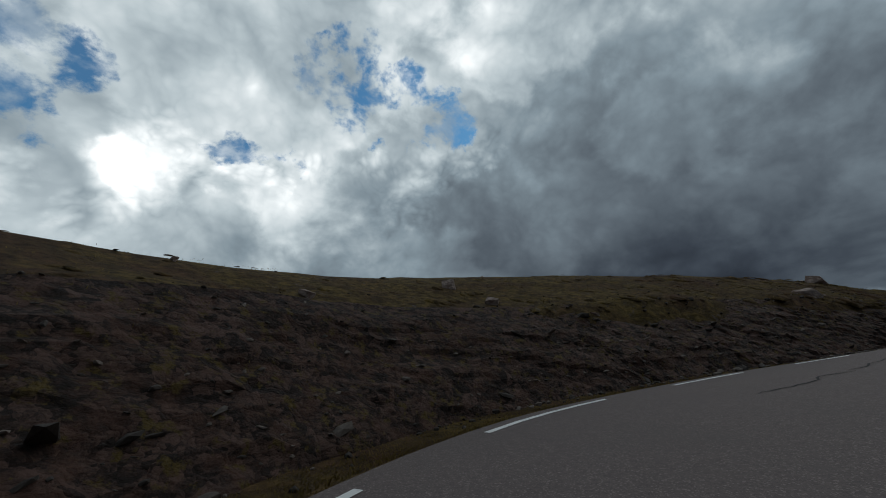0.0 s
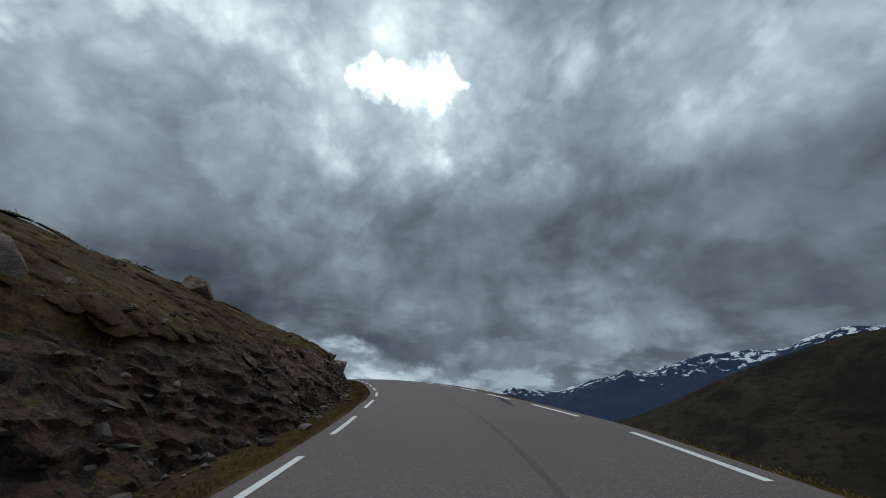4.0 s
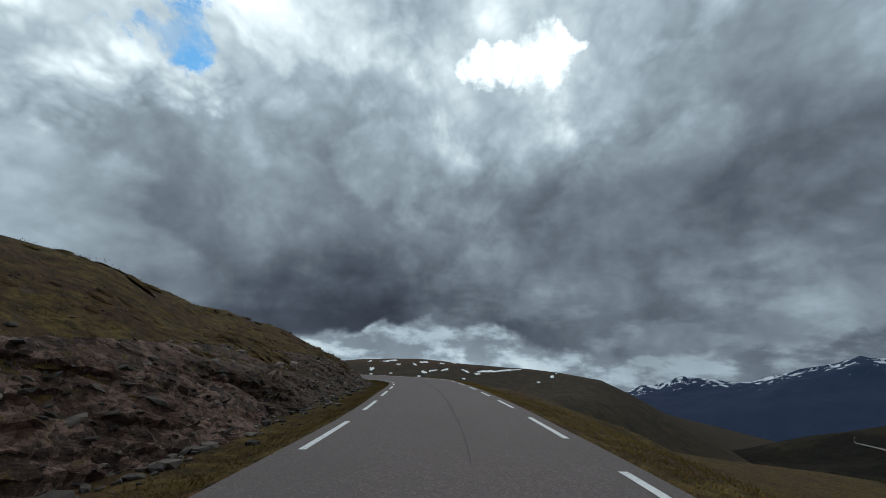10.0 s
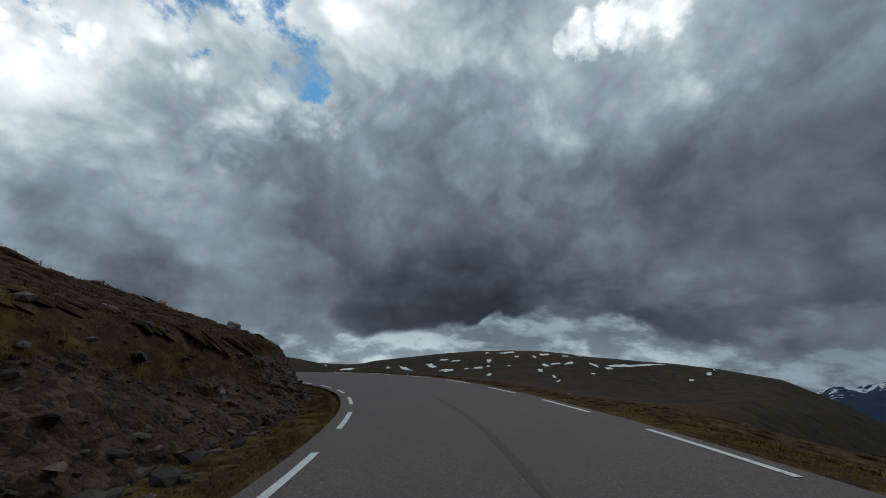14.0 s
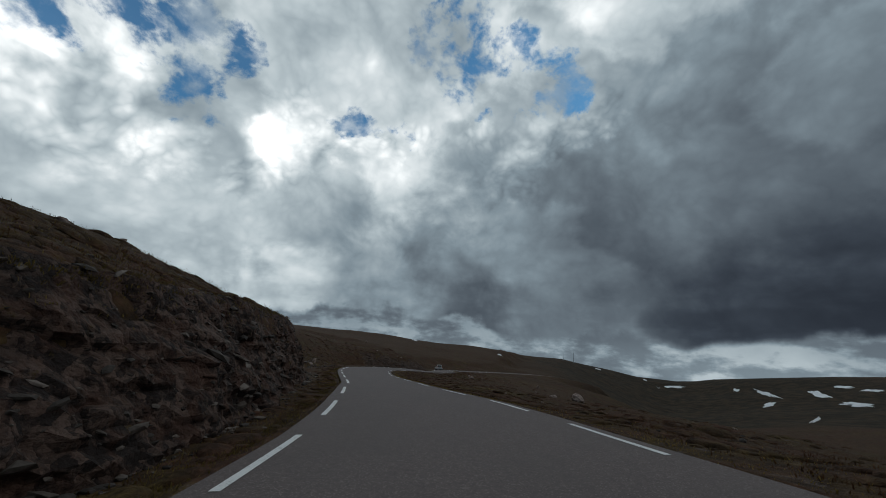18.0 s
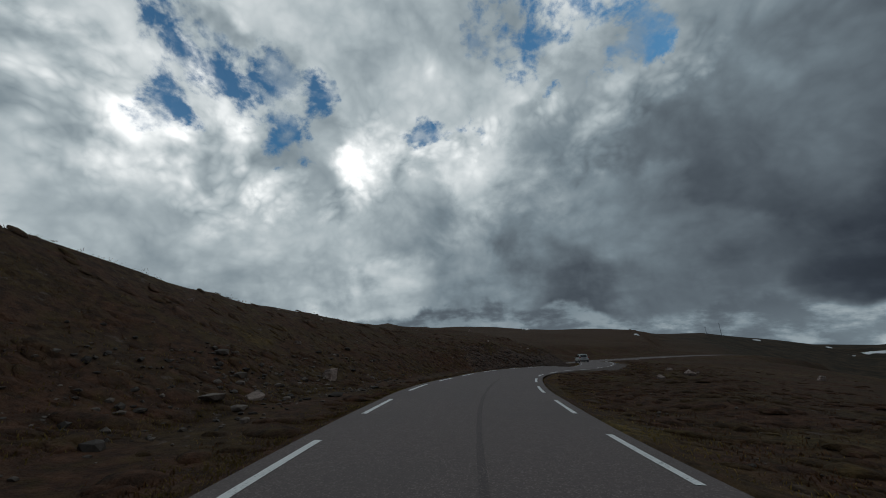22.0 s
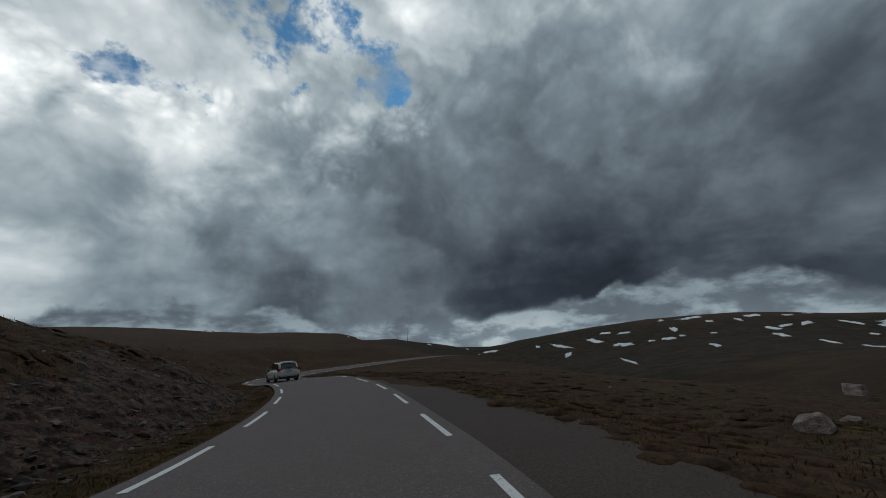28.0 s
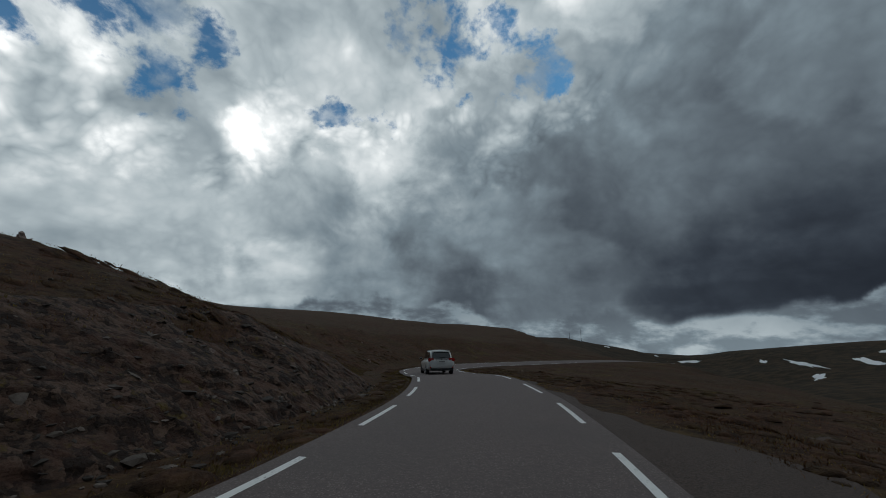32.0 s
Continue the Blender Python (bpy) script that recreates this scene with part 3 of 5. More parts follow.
# the skyline round the plateau: azimuth, elevation, distance
SKYLINE = ((-190, -13, 760), (-160, -13, 760), (-118, -12, 760), (-110, -8, 780), (-104, -4.0, 780), (-100, -2.2, 780), (-97, -1.7, 780), (-92, -1.4, 780), (-86, -1.1, 780), (-80, -0.7, 780), (-75, -0.3, 780), (-70, -0.3, 800), (-65, -0.4, 820),
           (-60, -0.8, 840), (-55, -1.3, 860), (-51, -1.9, 880), (-46, -2.8, 900), (-42, -3.2, 900), (-36, -2.3, 820), (-30, -1.3, 760), (-25, -1.2, 700))
SKYLINE_HILL = ((-22, -0.1, 360), (-15, 0.3, 330), (-5, 1.3, 300), (11, 2.3, 270), (27, 3.6, 230), (42, 5.6, 180), (60, 8.0, 150), (80, 9, 140), (98, 8, 160), (110, 2, 260), (120, -8, 500), (140, -13, 760), (170, -13, 760))
_sky = np.array(SKYLINE + SKYLINE_HILL, float)


def far_height(x, y):
    dx, dy = x - CENTRE[0], y - CENTRE[1]
    r, az = np.hypot(dx, dy), np.degrees(np.arctan2(-dx, dy))
    az = np.where(az > 170, az - 360, az)
    el, dist = np.interp(az, _sky[:, 0], _sky[:, 1]), np.interp(az, _sky[:, 0], _sky[:, 2])
    u = np.clip(r / dist, 0, 1)
    z = CENTRE[2] + dist * np.tan(np.radians(el)) * np.where(az > -24, u ** 1.15, 1 - (1 - u) ** 2) - 25.0 * smooth(-az, 26, 48) * (1 - smooth(-az, 92, 106)) * np.sin(np.pi * u ** 1.25) ** 1.2
    z = z - np.maximum(r - dist, 0) * 0.12 - 0.045 * (y - CENTRE[1]) * np.exp(-r / 160.0) * np.clip(r / 20, 0, 1)
    z += fbm(x, y, 1 / 90.0, 5, 3) * np.clip(r / 90, 0, 3.2) * 1.1
    return np.maximum(z, -420.0)


RISE = ((-60, .20), (-10, .20), (-2, .26), (4, .325), (12, .33), (25, .325), (35, .31), (50, .28), (62, .26), (95, .25), (112, .23), (128, .22), (145, .25), (157, .31), (166, .36), (178, .35), (187, .345), (192, .28), (198, .25), (203, .25), (207, .215), (211, .20), (215, .21), (219.5, .165), (226, .16), (232, .195), (238, .245), (244, .21), (250, .21), (270, .19), (300, .1))
CUT = ((-60, .8), (-5, .62), (22, .62), (34, .95), (42, 1), (76, 1), (88, .68), (118, .7), (130, .96), (135, 1), (165, 1), (171, .6), (178, .12), (190, .1), (203, .25), (213, .75), (226, .6), (245, .4), (260, .1), (300, 0))
DROP = ((-60, .25), (0, .36), (30, .42), (70, .40), (95, .26), (112, .14), (130, .11), (180, .10), (230, .09), (300, .05))
FOOT = ((-60, 1.5), (10, 1.3), (60, 1.5), (100, 1.8), (150, 1.3), (170, 2.0), (200, 1.5), (240, 1.7), (300, 1.9))   # from the asphalt's edge to the bank


CREST = ((-60, .5), (-6, .58), (4, .78), (14, .78), (24, .72), (34, .6), (44, .74), (58, .72), (70, .55), (100, .52), (122, .72), (145, .86), (166, .9), (174, .5), (200, .5), (212, .8), (240, .8), (260, .4))   # share of the bank that is bare rock


def bank(s, d):
    """How high the hillside on the left stands over the road at d metres from its middle."""
    rise, cut, foot = table(s, RISE), table(s, CUT), half(s) + table(s, FOOT) + 0.35
    wide = 1.0 + (1 - cut) * 4.0
    above = 1.3 + rise * (np.minimum(d, 13.0) + 0.85 * np.clip(d - 13.0, 0, 22) + 0.2 * np.maximum(d - 35.0, 0))
    above = above * (1 - (1 - table(s, CREST)) * (1 - np.clip((d - foot - wide) / 5.5, 0, 1) ** 0.9))
    face = smooth(d, foot, foot + wide)
    edge = half(s)
    return face * above - 0.12 * smooth(d, edge - .15, edge + .5)


def near_road(x, y):
    """Nearest station, signed distance and the road's height there."""
    s, d, z = np.empty(len(x)), np.empty(len(x)), np.empty(len(x))
    line = LINE[::2]
    for a in range(0, len(x), 20000):
        q = slice(a, a + 20000)
        dx, dy = x[q, None] - line[None, :, 0], y[q, None] - line[None, :, 1]
        dd = dx * dx + dy * dy
        k = dd.argmin(1)
        r = RIGHT[::2][k]
        i = np.arange(len(k))
        side = dx[i, k] * r[:, 0] + dy[i, k] * r[:, 1]
        along = dx[i, k] * -r[:, 1] + dy[i, k] * r[:, 0]
        s[q] = STATION[::2][k] + np.clip(along, -1, 1)
        d[q] = np.sign(side) * np.sqrt(np.maximum(dd[i, k] - np.clip(along, -1, 1) ** 2, 0))
        w = 1 / (dd + 0.05) ** 2.5
        z[q] = (w * line[None, :, 2]).sum(1) / w.sum(1)
    return s, d, z


def height(x, y):
    s, d, z = near_road(x, y)
    a = np.abs(d)
    edge = half(s)
    lump = fbm(x, y, 0.34, 3, 1) * 0.24 * (1 - smooth(a, 14, 22)) + fbm(x, y, 0.16, 3, 5) * 0.42
    left = bank(s, a) + lump * smooth(a, edge + 0.6, edge + 4.5)
    fall = -table(s, DROP) * np.maximum(a - edge - 1.0, 0) - 0.10 * smooth(a, edge - 0.1, edge + 0.8)
    fall = fall + lump * smooth(a, edge + 0.4, edge + 4)
    # the passing place keeps level with the road
    lay = smooth(s, 208, 214) * (1 - smooth(s, 236, 246)) * (d > 0)
    fall = fall * (1 - lay * (1 - smooth(a, 4.8, 7.5))) - 0.04 * lay * (a > edge)
    fall = np.where(s < -12, -0.1 * smooth(a, edge, edge + 0.8), fall)
    left = np.where(s < -12, -0.42 * np.maximum(a - edge - 0.8, 0) - 0.1, left)
    near = z + lean(s, d) * (1 - smooth(a, 5, 9)) + np.where(d < 0, left, fall)
    far = far_height(x, y)
    w = np.where(d < 0, smooth(a, 22, 80), smooth(a, 14.0, 75.0))
    w = np.maximum(w, smooth(s, STATION[-1] - 60, STATION[-1] - 8) * smooth(a, edge + 1.5, edge + 12))
    out = near * (1 - w) + far * w
    # the bed under the asphalt
    return np.where(a < edge - 0.05, z + lean(s, d) - 0.16, out)


def ground_points():
    rng = np.random.default_rng(4)
    out = []
    offsets = np.array([-2.6, -1.2, -0.3, -0.06, 0.15, 0.4, 0.7, 1.0, 1.35, 1.7, 2.05, 2.4, 2.8, 3.3, 3.9, 4.6, 5.4, 6.4, 7.5, 8.8, 10.3, 12, 14, 16.5, 19.5, 21.5])
    rows = np.arange(STATION[0] + 1, STATION[-1] - 1, 0.6)
    for side in (-1, 1):
        for k, o in enumerate(offsets):
            st = rows if o < 9 else rows[::2]
            o2 = half(st) + o + (rng.uniform(-.3, .3, len(st)) * (0.25 if o < 5 else 0.8) if o > 0.6 else 0 * st)
            p = at(st, side * o2)
            _, d, _ = near_road(p[:, 0], p[:, 1])
            out.append(p[np.abs(d) > o2 - 0.08][:, :2])
    for lo, hi, gap, reach in ((24.5, 70, 2.6, 70), (68, 190, 7.0, 190), (186, 620, 20, 620), (610, 1500, 60, 1500), (1480, 9e9, 260, 5200)):
        x0, x1, y0, y1 = (LINE[:, 0].min() - reach, LINE[:, 0].max() + reach, LINE[:, 1].min() - reach, LINE[:, 1].max() + reach) if reach < 5000 else (-5000, 5200, -5000, 5200)
        gx, gy = np.meshgrid(np.arange(x0, x1, gap), np.arange(y0, y1, gap))
        gx, gy = (gx + rng.uniform(-.35, .35, gx.shape) * gap).ravel(), (gy + rng.uniform(-.35, .35, gy.shape) * gap).ravel()
        _, d, _ = near_road(gx, gy)
        keep = (np.abs(d) > lo) & (np.abs(d) < hi)
        out.append(np.stack([gx, gy], 1)[keep])
    return np.vstack(out)


def mesh_object(name, verts, faces, mat, smooth_faces=True, parent=None):
    me = bpy.data.meshes.new(name)
    me.from_pydata([tuple(v) for v in verts], [], [tuple(f) for f in faces])
    me.materials.append(mat)
    if smooth_faces:
        me.shade_smooth()
    ob = new(name, me)
    ob.parent = parent
    return ob


from mathutils.geometry import delaunay_2d_cdt
pts = ground_points()
tri = delaunay_2d_cdt([Vector(p) for p in pts], [], [], 0, 1e-4)
gxy = np.array([tuple(v) for v in tri[0]])
gz = height(gxy[:, 0], gxy[:, 1])
ground = mesh_object("ground", np.column_stack([gxy, gz]), tri[2], GROUND)
tagged(ground, "brown and green mountain heath falling to a valley", "ground", kind="structure")


def ribbon(name, s0, s1, d0, d1, lift, mat, gap=0.5, crown=0.0, parent=None):
    """A strip along the road from station s0 to s1; d0 and d1 are parts of half its width, or, past 1, metres beyond its edge."""
    st = np.arange(s0, s1 + gap * 0.5, gap)
    h = half(st)

    def off(d):
        return d * h if abs(d) <= 1 else math.copysign(1, d) * (h + abs(d) - 1)
    ds = np.linspace(d0, d1, 9 if abs(d1 - d0) > 1 else 2)
    v = np.concatenate([at(st, off(d), lift + crown * (1 - min(abs(d), 1) ** 2)) for d in ds])
    n = len(st)
    f = [(k * n + i, k * n + i + 1, (k + 1) * n + i + 1, (k + 1) * n + i) for k in range(len(ds) - 1) for i in range(n - 1)]
    return mesh_object(name, v, [x[::-1] for x in f], mat, parent=parent)


road = ribbon("road", STATION[0] + 2, STATION[-1] - 2, -1, 1, 0.0, ASPHALT, crown=0.03)
tagged(road, "narrow grey asphalt mountain road without a centre line", "road", kind="structure")


# ---------------------------------------------------------------- the rock cut beside the road
def hash01(a, b, c=0.0):
    v = np.sin(np.asarray(a) * 12.9898 + np.asarray(b) * 78.233 + c * 37.719) * 43758.5453
    return v - np.floor(v)


def shard_mesh(seed, mat):
    """An angular split stone about one metre across."""
    rng = random.Random(seed)
    bm = bmesh.new()
    for _ in range(15):
        p = Vector((rng.uniform(-1, 1), rng.uniform(-1, 1), rng.uniform(-1, 1)))
        p = p / max(abs(p.x), abs(p.y), abs(p.z)) * rng.uniform(0.75, 1.0)
        bm.verts.new((p.x * 0.5, p.y * 0.5, p.z * 0.36))
    out = bmesh.ops.convex_hull(bm, input=bm.verts)
    bmesh.ops.delete(bm, geom=[g for g in out["geom_interior"] if isinstance(g, bmesh.types.BMVert)], context="VERTS")
    bmesh.ops.bevel(bm, geom=bm.edges[:], offset=0.018, segments=1, affect="EDGES")
    me = bpy.data.meshes.new("rock")
    bm.to_mesh(me)
    bm.free()
    me.materials.append(mat)
    return me


SHARDS = [shard_mesh(k, SLAB) for k in range(14)]
SHARDS_DARK = [shard_mesh(k + 60, ROCK_DARK) for k in range(14)]
SHARDS_BROWN = [shard_mesh(k + 30, EARTH) for k in range(14)]


OVERGROWN = {SCREE: 0.9, MOSSY: 1.3, ROCK: 0.7, ROCK_DARK: 0.4, EARTH: 1.0}      # how far heath creeps down over the face
FACES = []      # the bare faces, for the rubble that clings to them


def rock_cut(s0, s1, mat, label):
    """A stretch of blasted rock face: ledges, split blocks and leaning layers."""
    st, vs = np.arange(s0 - 2.0, s1 + 2.01, 0.16), np.linspace(0, 1, 26)
    S2, V2 = np.meshgrid(st, vs)
    S2 = S2 + 0.05 * (hash01(S2 * 7.1, V2 * 31.0) - 0.5)
    cut, foot = table(S2, CUT), half(S2) + table(S2, FOOT)
    wide = 1.0 + (1 - cut) * 4.0
    top = bank(S2, foot + wide + 0.75)
    z = -0.25 + V2 * (top + 0.35)
    tilt = z + 0.16 * S2 + 0.5 * fbm(S2, z, 0.12, 2, 9)
    layer = np.floor(tilt / 0.5)
    run = np.floor(S2 / (0.7 + 1.8 * hash01(layer, 3.0)) + hash01(layer, 1.0) * 5 + 0.3 * z)
    block = hash01(layer, run) - 0.5
    layer2 = np.floor(tilt / 0.13)
    run2 = np.floor(S2 / (0.3 + 0.7 * hash01(layer2, 8.0)) + hash01(layer2, 2.0) * 9)
    chip = hash01(layer2, run2, 4.0) - 0.5
    rough = fbm(S2, z * 1.6, 0.28, 5, 2)
    fine = fbm(S2, z, 2.2, 3, 6)
    calm = table(S2, ((0, .4), (12, .45), (30, .75), (76, .75), (88, .55), (118, .5), (130, .6), (170, .65), (200, .6)))
    ends = smooth(S2, 203, 212) * (1 - smooth(S2, 244, 252)) if s0 > 180 else 1 - smooth(S2, 167, 173)
    d = foot - 0.1 + (wide + 0.35) * V2 ** 1.05 - calm * (0.30 * block + 0.24 * chip + 0.34 * rough + 0.20 * fine) * np.minimum(1.0, 2.4 * (1.04 - V2)) * (0.4 + 0.6 * cut)
    z = z + 0.06 * (hash01(layer2, run2, 7.0) - 0.5)
    fray = 1.7 * fbm(S2, z * 1.4, 0.5, 3, 13)
    d = d + 0.22 * ((S2 - s1) / 2 + fray) * (1 - smooth(np.abs(S2 - s1), 1.5, 4.0)) + 0.22 * ((s0 - S2) / 2 - fray) * (1 - smooth(np.abs(S2 - s0), 1.5, 4.0))
    d = d + OVERGROWN[mat] * np.maximum(0, V2 - 0.5 + 0.75 * fbm(S2, z * 1.5, 0.3, 4, 17))
    d = d + 1.3 * (1 - ends)
    z = z - 0.7 * (1 - ends)
    z[-1] -= 0.3
    d[-1] += 0.7
    base = at(S2.ravel(), -d.ravel())
    v = np.column_stack([base[:, :2], base[:, 2] + z.ravel()])
    n = len(st)
    f = [(k * n + i, (k + 1) * n + i, (k + 1) * n + i + 1, k * n + i + 1) for k in range(len(vs) - 1) for i in range(n - 1)]
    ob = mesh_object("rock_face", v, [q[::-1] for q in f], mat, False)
    FACES.append((v, n, table(st, CUT)))
    tagged(ob, label, "rock face", kind="structure")
    rng = random.Random(int(s0) + 50)
    for _ in range(int((s1 - s0) * (0.9 if mat is SCREE else 0.4 if mat is MOSSY else 1.0 if mat is ROCK else 1.3))):
        s, u = rng.uniform(s0, s1), rng.random()
        c = float(table(s, CUT))
        if c < 0.35:
            continue
        k = int(u * 23)
        i = min(int((s - s0 + 2.0) / 0.16), n - 1)
        q = v[k * n + i]
        size = min(rng.lognormvariate(-1.05, 0.5), 1.1) * (1.0 if mat is ROCK else 1.2 if mat is ROCK_DARK else 0.55)
        r = new("rock", (SHARDS if mat in (ROCK, SCREE, MOSSY) else SHARDS_DARK if mat is ROCK_DARK else SHARDS_BROWN)[rng.randrange(14)])
        r.parent = ob
        j = int((s - STATION[0]) / STEP)
        turn_ = math.degrees(math.atan2(RIGHT[j][1], RIGHT[j][0]))
        r.matrix_basis = (Matrix.Translation(Vector(q.tolist()) - Vector((*RIGHT[j], 0)) * size * 0.2) @ pose(0, 0, 0, 0, 0, turn_ + rng.uniform(-25, 25))
                          @ pose(0, 0, 0, rng.uniform(-14, 22), rng.uniform(-30, 12), rng.uniform(-15, 15)) @ Matrix.Diagonal((size * 0.6, size * 1.25, size * 0.8, 1)))
    return ob


for a in range(-14, 170, 24):
    if a < 34:
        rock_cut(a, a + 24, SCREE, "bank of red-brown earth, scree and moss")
    elif a in (82, 106):
        rock_cut(a, a + 24, MOSSY, "steep bank of earth and rock grown over with moss")
    elif a < 106:
        rock_cut(a, a + 24, ROCK, "dark layered rock cut with moss on its ledges")
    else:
        rock_cut(a, min(a + 24, 173), ROCK_DARK, "dark rock cut beside the road")
for a, b in ((196, 222), (222, 252)):
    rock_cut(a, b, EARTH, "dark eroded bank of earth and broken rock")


# ---------------------------------------------------------------- road markings
DASH, PERIOD = 3.0, 5.0
DASH_SHIFT = ((0, .2), (25, .2), (45, -.6), (75, -1), (110, -1.6), (160, -1.7), (178, -.9), (190, 0), (300, 0))   # how the dashes slip against an even beat
for side in (-1, 1):
    for k in range(int(STATION[0] / PERIOD) + 1, 60):
        s = k * PERIOD + (1.2 if side > 0 else 0.0)
        s += float(table(s, DASH_SHIFT))
        h = float(half(s + 1.4))
        ob = ribbon("edge_line", s, s + DASH, side * (h - 0.28) / h, side * (h - 0.40) / h, 0.014, PAINT, 0.7)
        tagged(ob, "white painted dash of the road's edge line", "road marking", "dashes of the edge lines")


# ---------------------------------------------------------------- the mountain range across the valley
def mountain_range():
    az = np.arange(-200, -96, 0.25)
    ridge = np.interp(az, (-200, -175, -155, -142, -128, -116, -108, -103, -96), (9, 7.5, 6.5, 4.6, 1.3, -0.9, -2.4, -3.4, -7.0))
    rr = np.linspace(0, 1, 34)
    A, U = np.meshgrid(az, rr)
    R = 2500 + 1500 * U
    x, y = CENTRE[0] - np.sin(np.radians(A)) * R, CENTRE[1] + np.cos(np.radians(A)) * R
    top = 4000 * np.tan(np.radians(np.interp(A, az, ridge)))
    jag = fbm(x, y, 1 / 420.0, 6, 21)
    fold = 1 - np.abs(fbm(x, y, 1 / 700.0, 4, 11)) * 2
    z = -430 + (top + 430) * (U ** 0.8) + (jag * 60 + fold * 46) * (0.15 + U) - 30
    n = len(az)
    f = [(k * n + i, k * n + i + 1, (k + 1) * n + i + 1, (k + 1) * n + i) for k in range(len(rr) - 1) for i in range(n - 1)]
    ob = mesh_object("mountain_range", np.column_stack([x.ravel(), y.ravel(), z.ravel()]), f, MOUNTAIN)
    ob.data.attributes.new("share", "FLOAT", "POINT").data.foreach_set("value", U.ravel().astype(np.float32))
    tagged(ob, "distant mountains streaked with snow, tinted with haze blue", "mountains", kind="structure")


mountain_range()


# ---------------------------------------------------------------- the spur on the near side of the valley
SPUR = ((-205, 10), (-175, 10), (-160, 7.0), (-150, 5.0), (-143, 2.2), (-138, 0.2), (-133, -2.4), (-128, -4.6), (-124, -6.2), (-119, -8.0), (-113, -10.0), (-108, -12))


def valley_spur():
    """A brown hillside that closes the valley, with a gravel track on it."""
    az = np.arange(-204, -108, 0.5)
    uu = np.concatenate([np.linspace(0, 1, 40), np.linspace(1.03, 1.4, 10)])
    A, U = np.meshgrid(az, uu)
    R = 420 + 480 * U

    def rise(A, U):
        top = 900 * np.tan(np.radians(np.interp(A, *np.array(SPUR).T)))
        x, y = CENTRE[0] - np.sin(np.radians(A)) * (420 + 480 * U), CENTRE[1] + np.cos(np.radians(A)) * (420 + 480 * U)
        z = -190 + (top + 188) * np.minimum(U, 1) ** 0.8 - np.maximum(U - 1, 0) * 420 + fbm(x, y, 1 / 150.0, 5, 41) * 16 * (0.25 + np.minimum(U, 1) * (1.1 - np.minimum(U, 1)) * 3)
        return np.stack([x, y, z], -1)
    v = rise(A, U).reshape(-1, 3)
    n = len(az)
    f = [(k * n + i, k * n + i + 1, (k + 1) * n + i + 1, (k + 1) * n + i) for k in range(len(uu) - 1) for i in range(n - 1)]
    ob = mesh_object("valley_spur", v, f, HILLSIDE)
    if ob.data.polygons[n * 20].normal.z < 0:
        ob.data.flip_normals()
    tagged(ob, "dark brown hillside on the far side of the valley", "hillside", kind="structure")
    q = np.linspace(0, 1, 40)
    ta, tu = -124.5 - 4.0 * q + 0.7 * np.sin(q * 8), 0.93 - 0.36 * q + 0.02 * np.sin(q * 5)
    rows = [rise(ta, tu + o) + np.array([0, 0, 1.2]) for o in (-0.004, 0.0, 0.004)]
    m = len(q)
    tr = mesh_object("cart_track", np.vstack(rows), [(k * m + i, k * m + i + 1, (k + 1) * m + i + 1, (k + 1) * m + i) for k in range(2) for i in range(m - 1)], TRACK)
    if tr.data.polygons[0].normal.z < 0:
        tr.data.flip_normals()
    tagged(tr, "pale gravel cart track winding across the valley slope", "track", kind="structure")




def make_hillside():
    m, n = material("brown heath hillside with scrub")
    p = where(n)
    folds, _ = n.noise(p, 0.011, 7, 0.62, 0.6)
    scrub, _ = n.noise(p, 0.07, 7, 0.72)
    c = n.mix(n.step(folds, 0.36, 0.66), (0.012, 0.0105, 0.0075), (0.038, 0.030, 0.019))
    c = n.mix(n.math("MULTIPLY", n.step(scrub, 0.50, 0.62), 0.75), c, (0.0065, 0.0075, 0.0048))
    c = n.mix(n.math("MULTIPLY", n.step(scrub, 0.30, 0.38, 1.0, 0.0), 0.4), c, (0.055, 0.048, 0.040))
    n.link(c, n.shader.inputs["Base Color"])
    n.shader.inputs["Roughness"].default_value, n.shader.inputs["Specular IOR Level"].default_value = 0.95, 0.1
    bump(n, n.math("ADD", folds, scrub), 1.0, 6.0)
    return m


HILLSIDE = make_hillside()
TRACK = plain("pale gravel", (0.26, 0.24, 0.21), 0.9)
valley_spur()


# ---------------------------------------------------------------- helpers for things
def part(name, bm, mat, parent, label=""):
    """Links a bmesh as one mesh object under a thing or a part."""
    me = bpy.data.meshes.new(name)
    bm.to_mesh(me)
    bm.free()
    me.materials.append(mat)
    ob = new(name, me)
    ob.parent = parent
    if label:
        ob["label"] = label
    return ob


def box(sx, sy, sz, at_=(0, 0, 0), bevel=0.0, turn=None):
    bm = bmesh.new()
    bmesh.ops.create_cube(bm, size=1.0, matrix=Matrix.Diagonal((sx, sy, sz, 1)))
    if bevel:
        bmesh.ops.bevel(bm, geom=bm.edges[:], offset=bevel, segments=2, affect="EDGES")
    bmesh.ops.transform(bm, matrix=Matrix.Translation(at_) @ (turn or Matrix()), verts=bm.verts)
    return bm


def tube(r0, r1, length, at_=(0, 0, 0), axis="Z", seg=10):
    bm = bmesh.new()
    bmesh.ops.create_cone(bm, cap_ends=True, segments=seg, radius1=r0, radius2=r1, depth=length)
    m = {"X": Matrix.Rotation(math.pi / 2, 4, "Y"), "Y": Matrix.Rotation(math.pi / 2, 4, "X"), "Z": Matrix()}[axis]
    bmesh.ops.transform(bm, matrix=Matrix.Translation(at_) @ m, verts=bm.verts)
    return bm


def ground_z(x, y):
    return height(np.atleast_1d(np.asarray(x, float)), np.atleast_1d(np.asarray(y, float)))


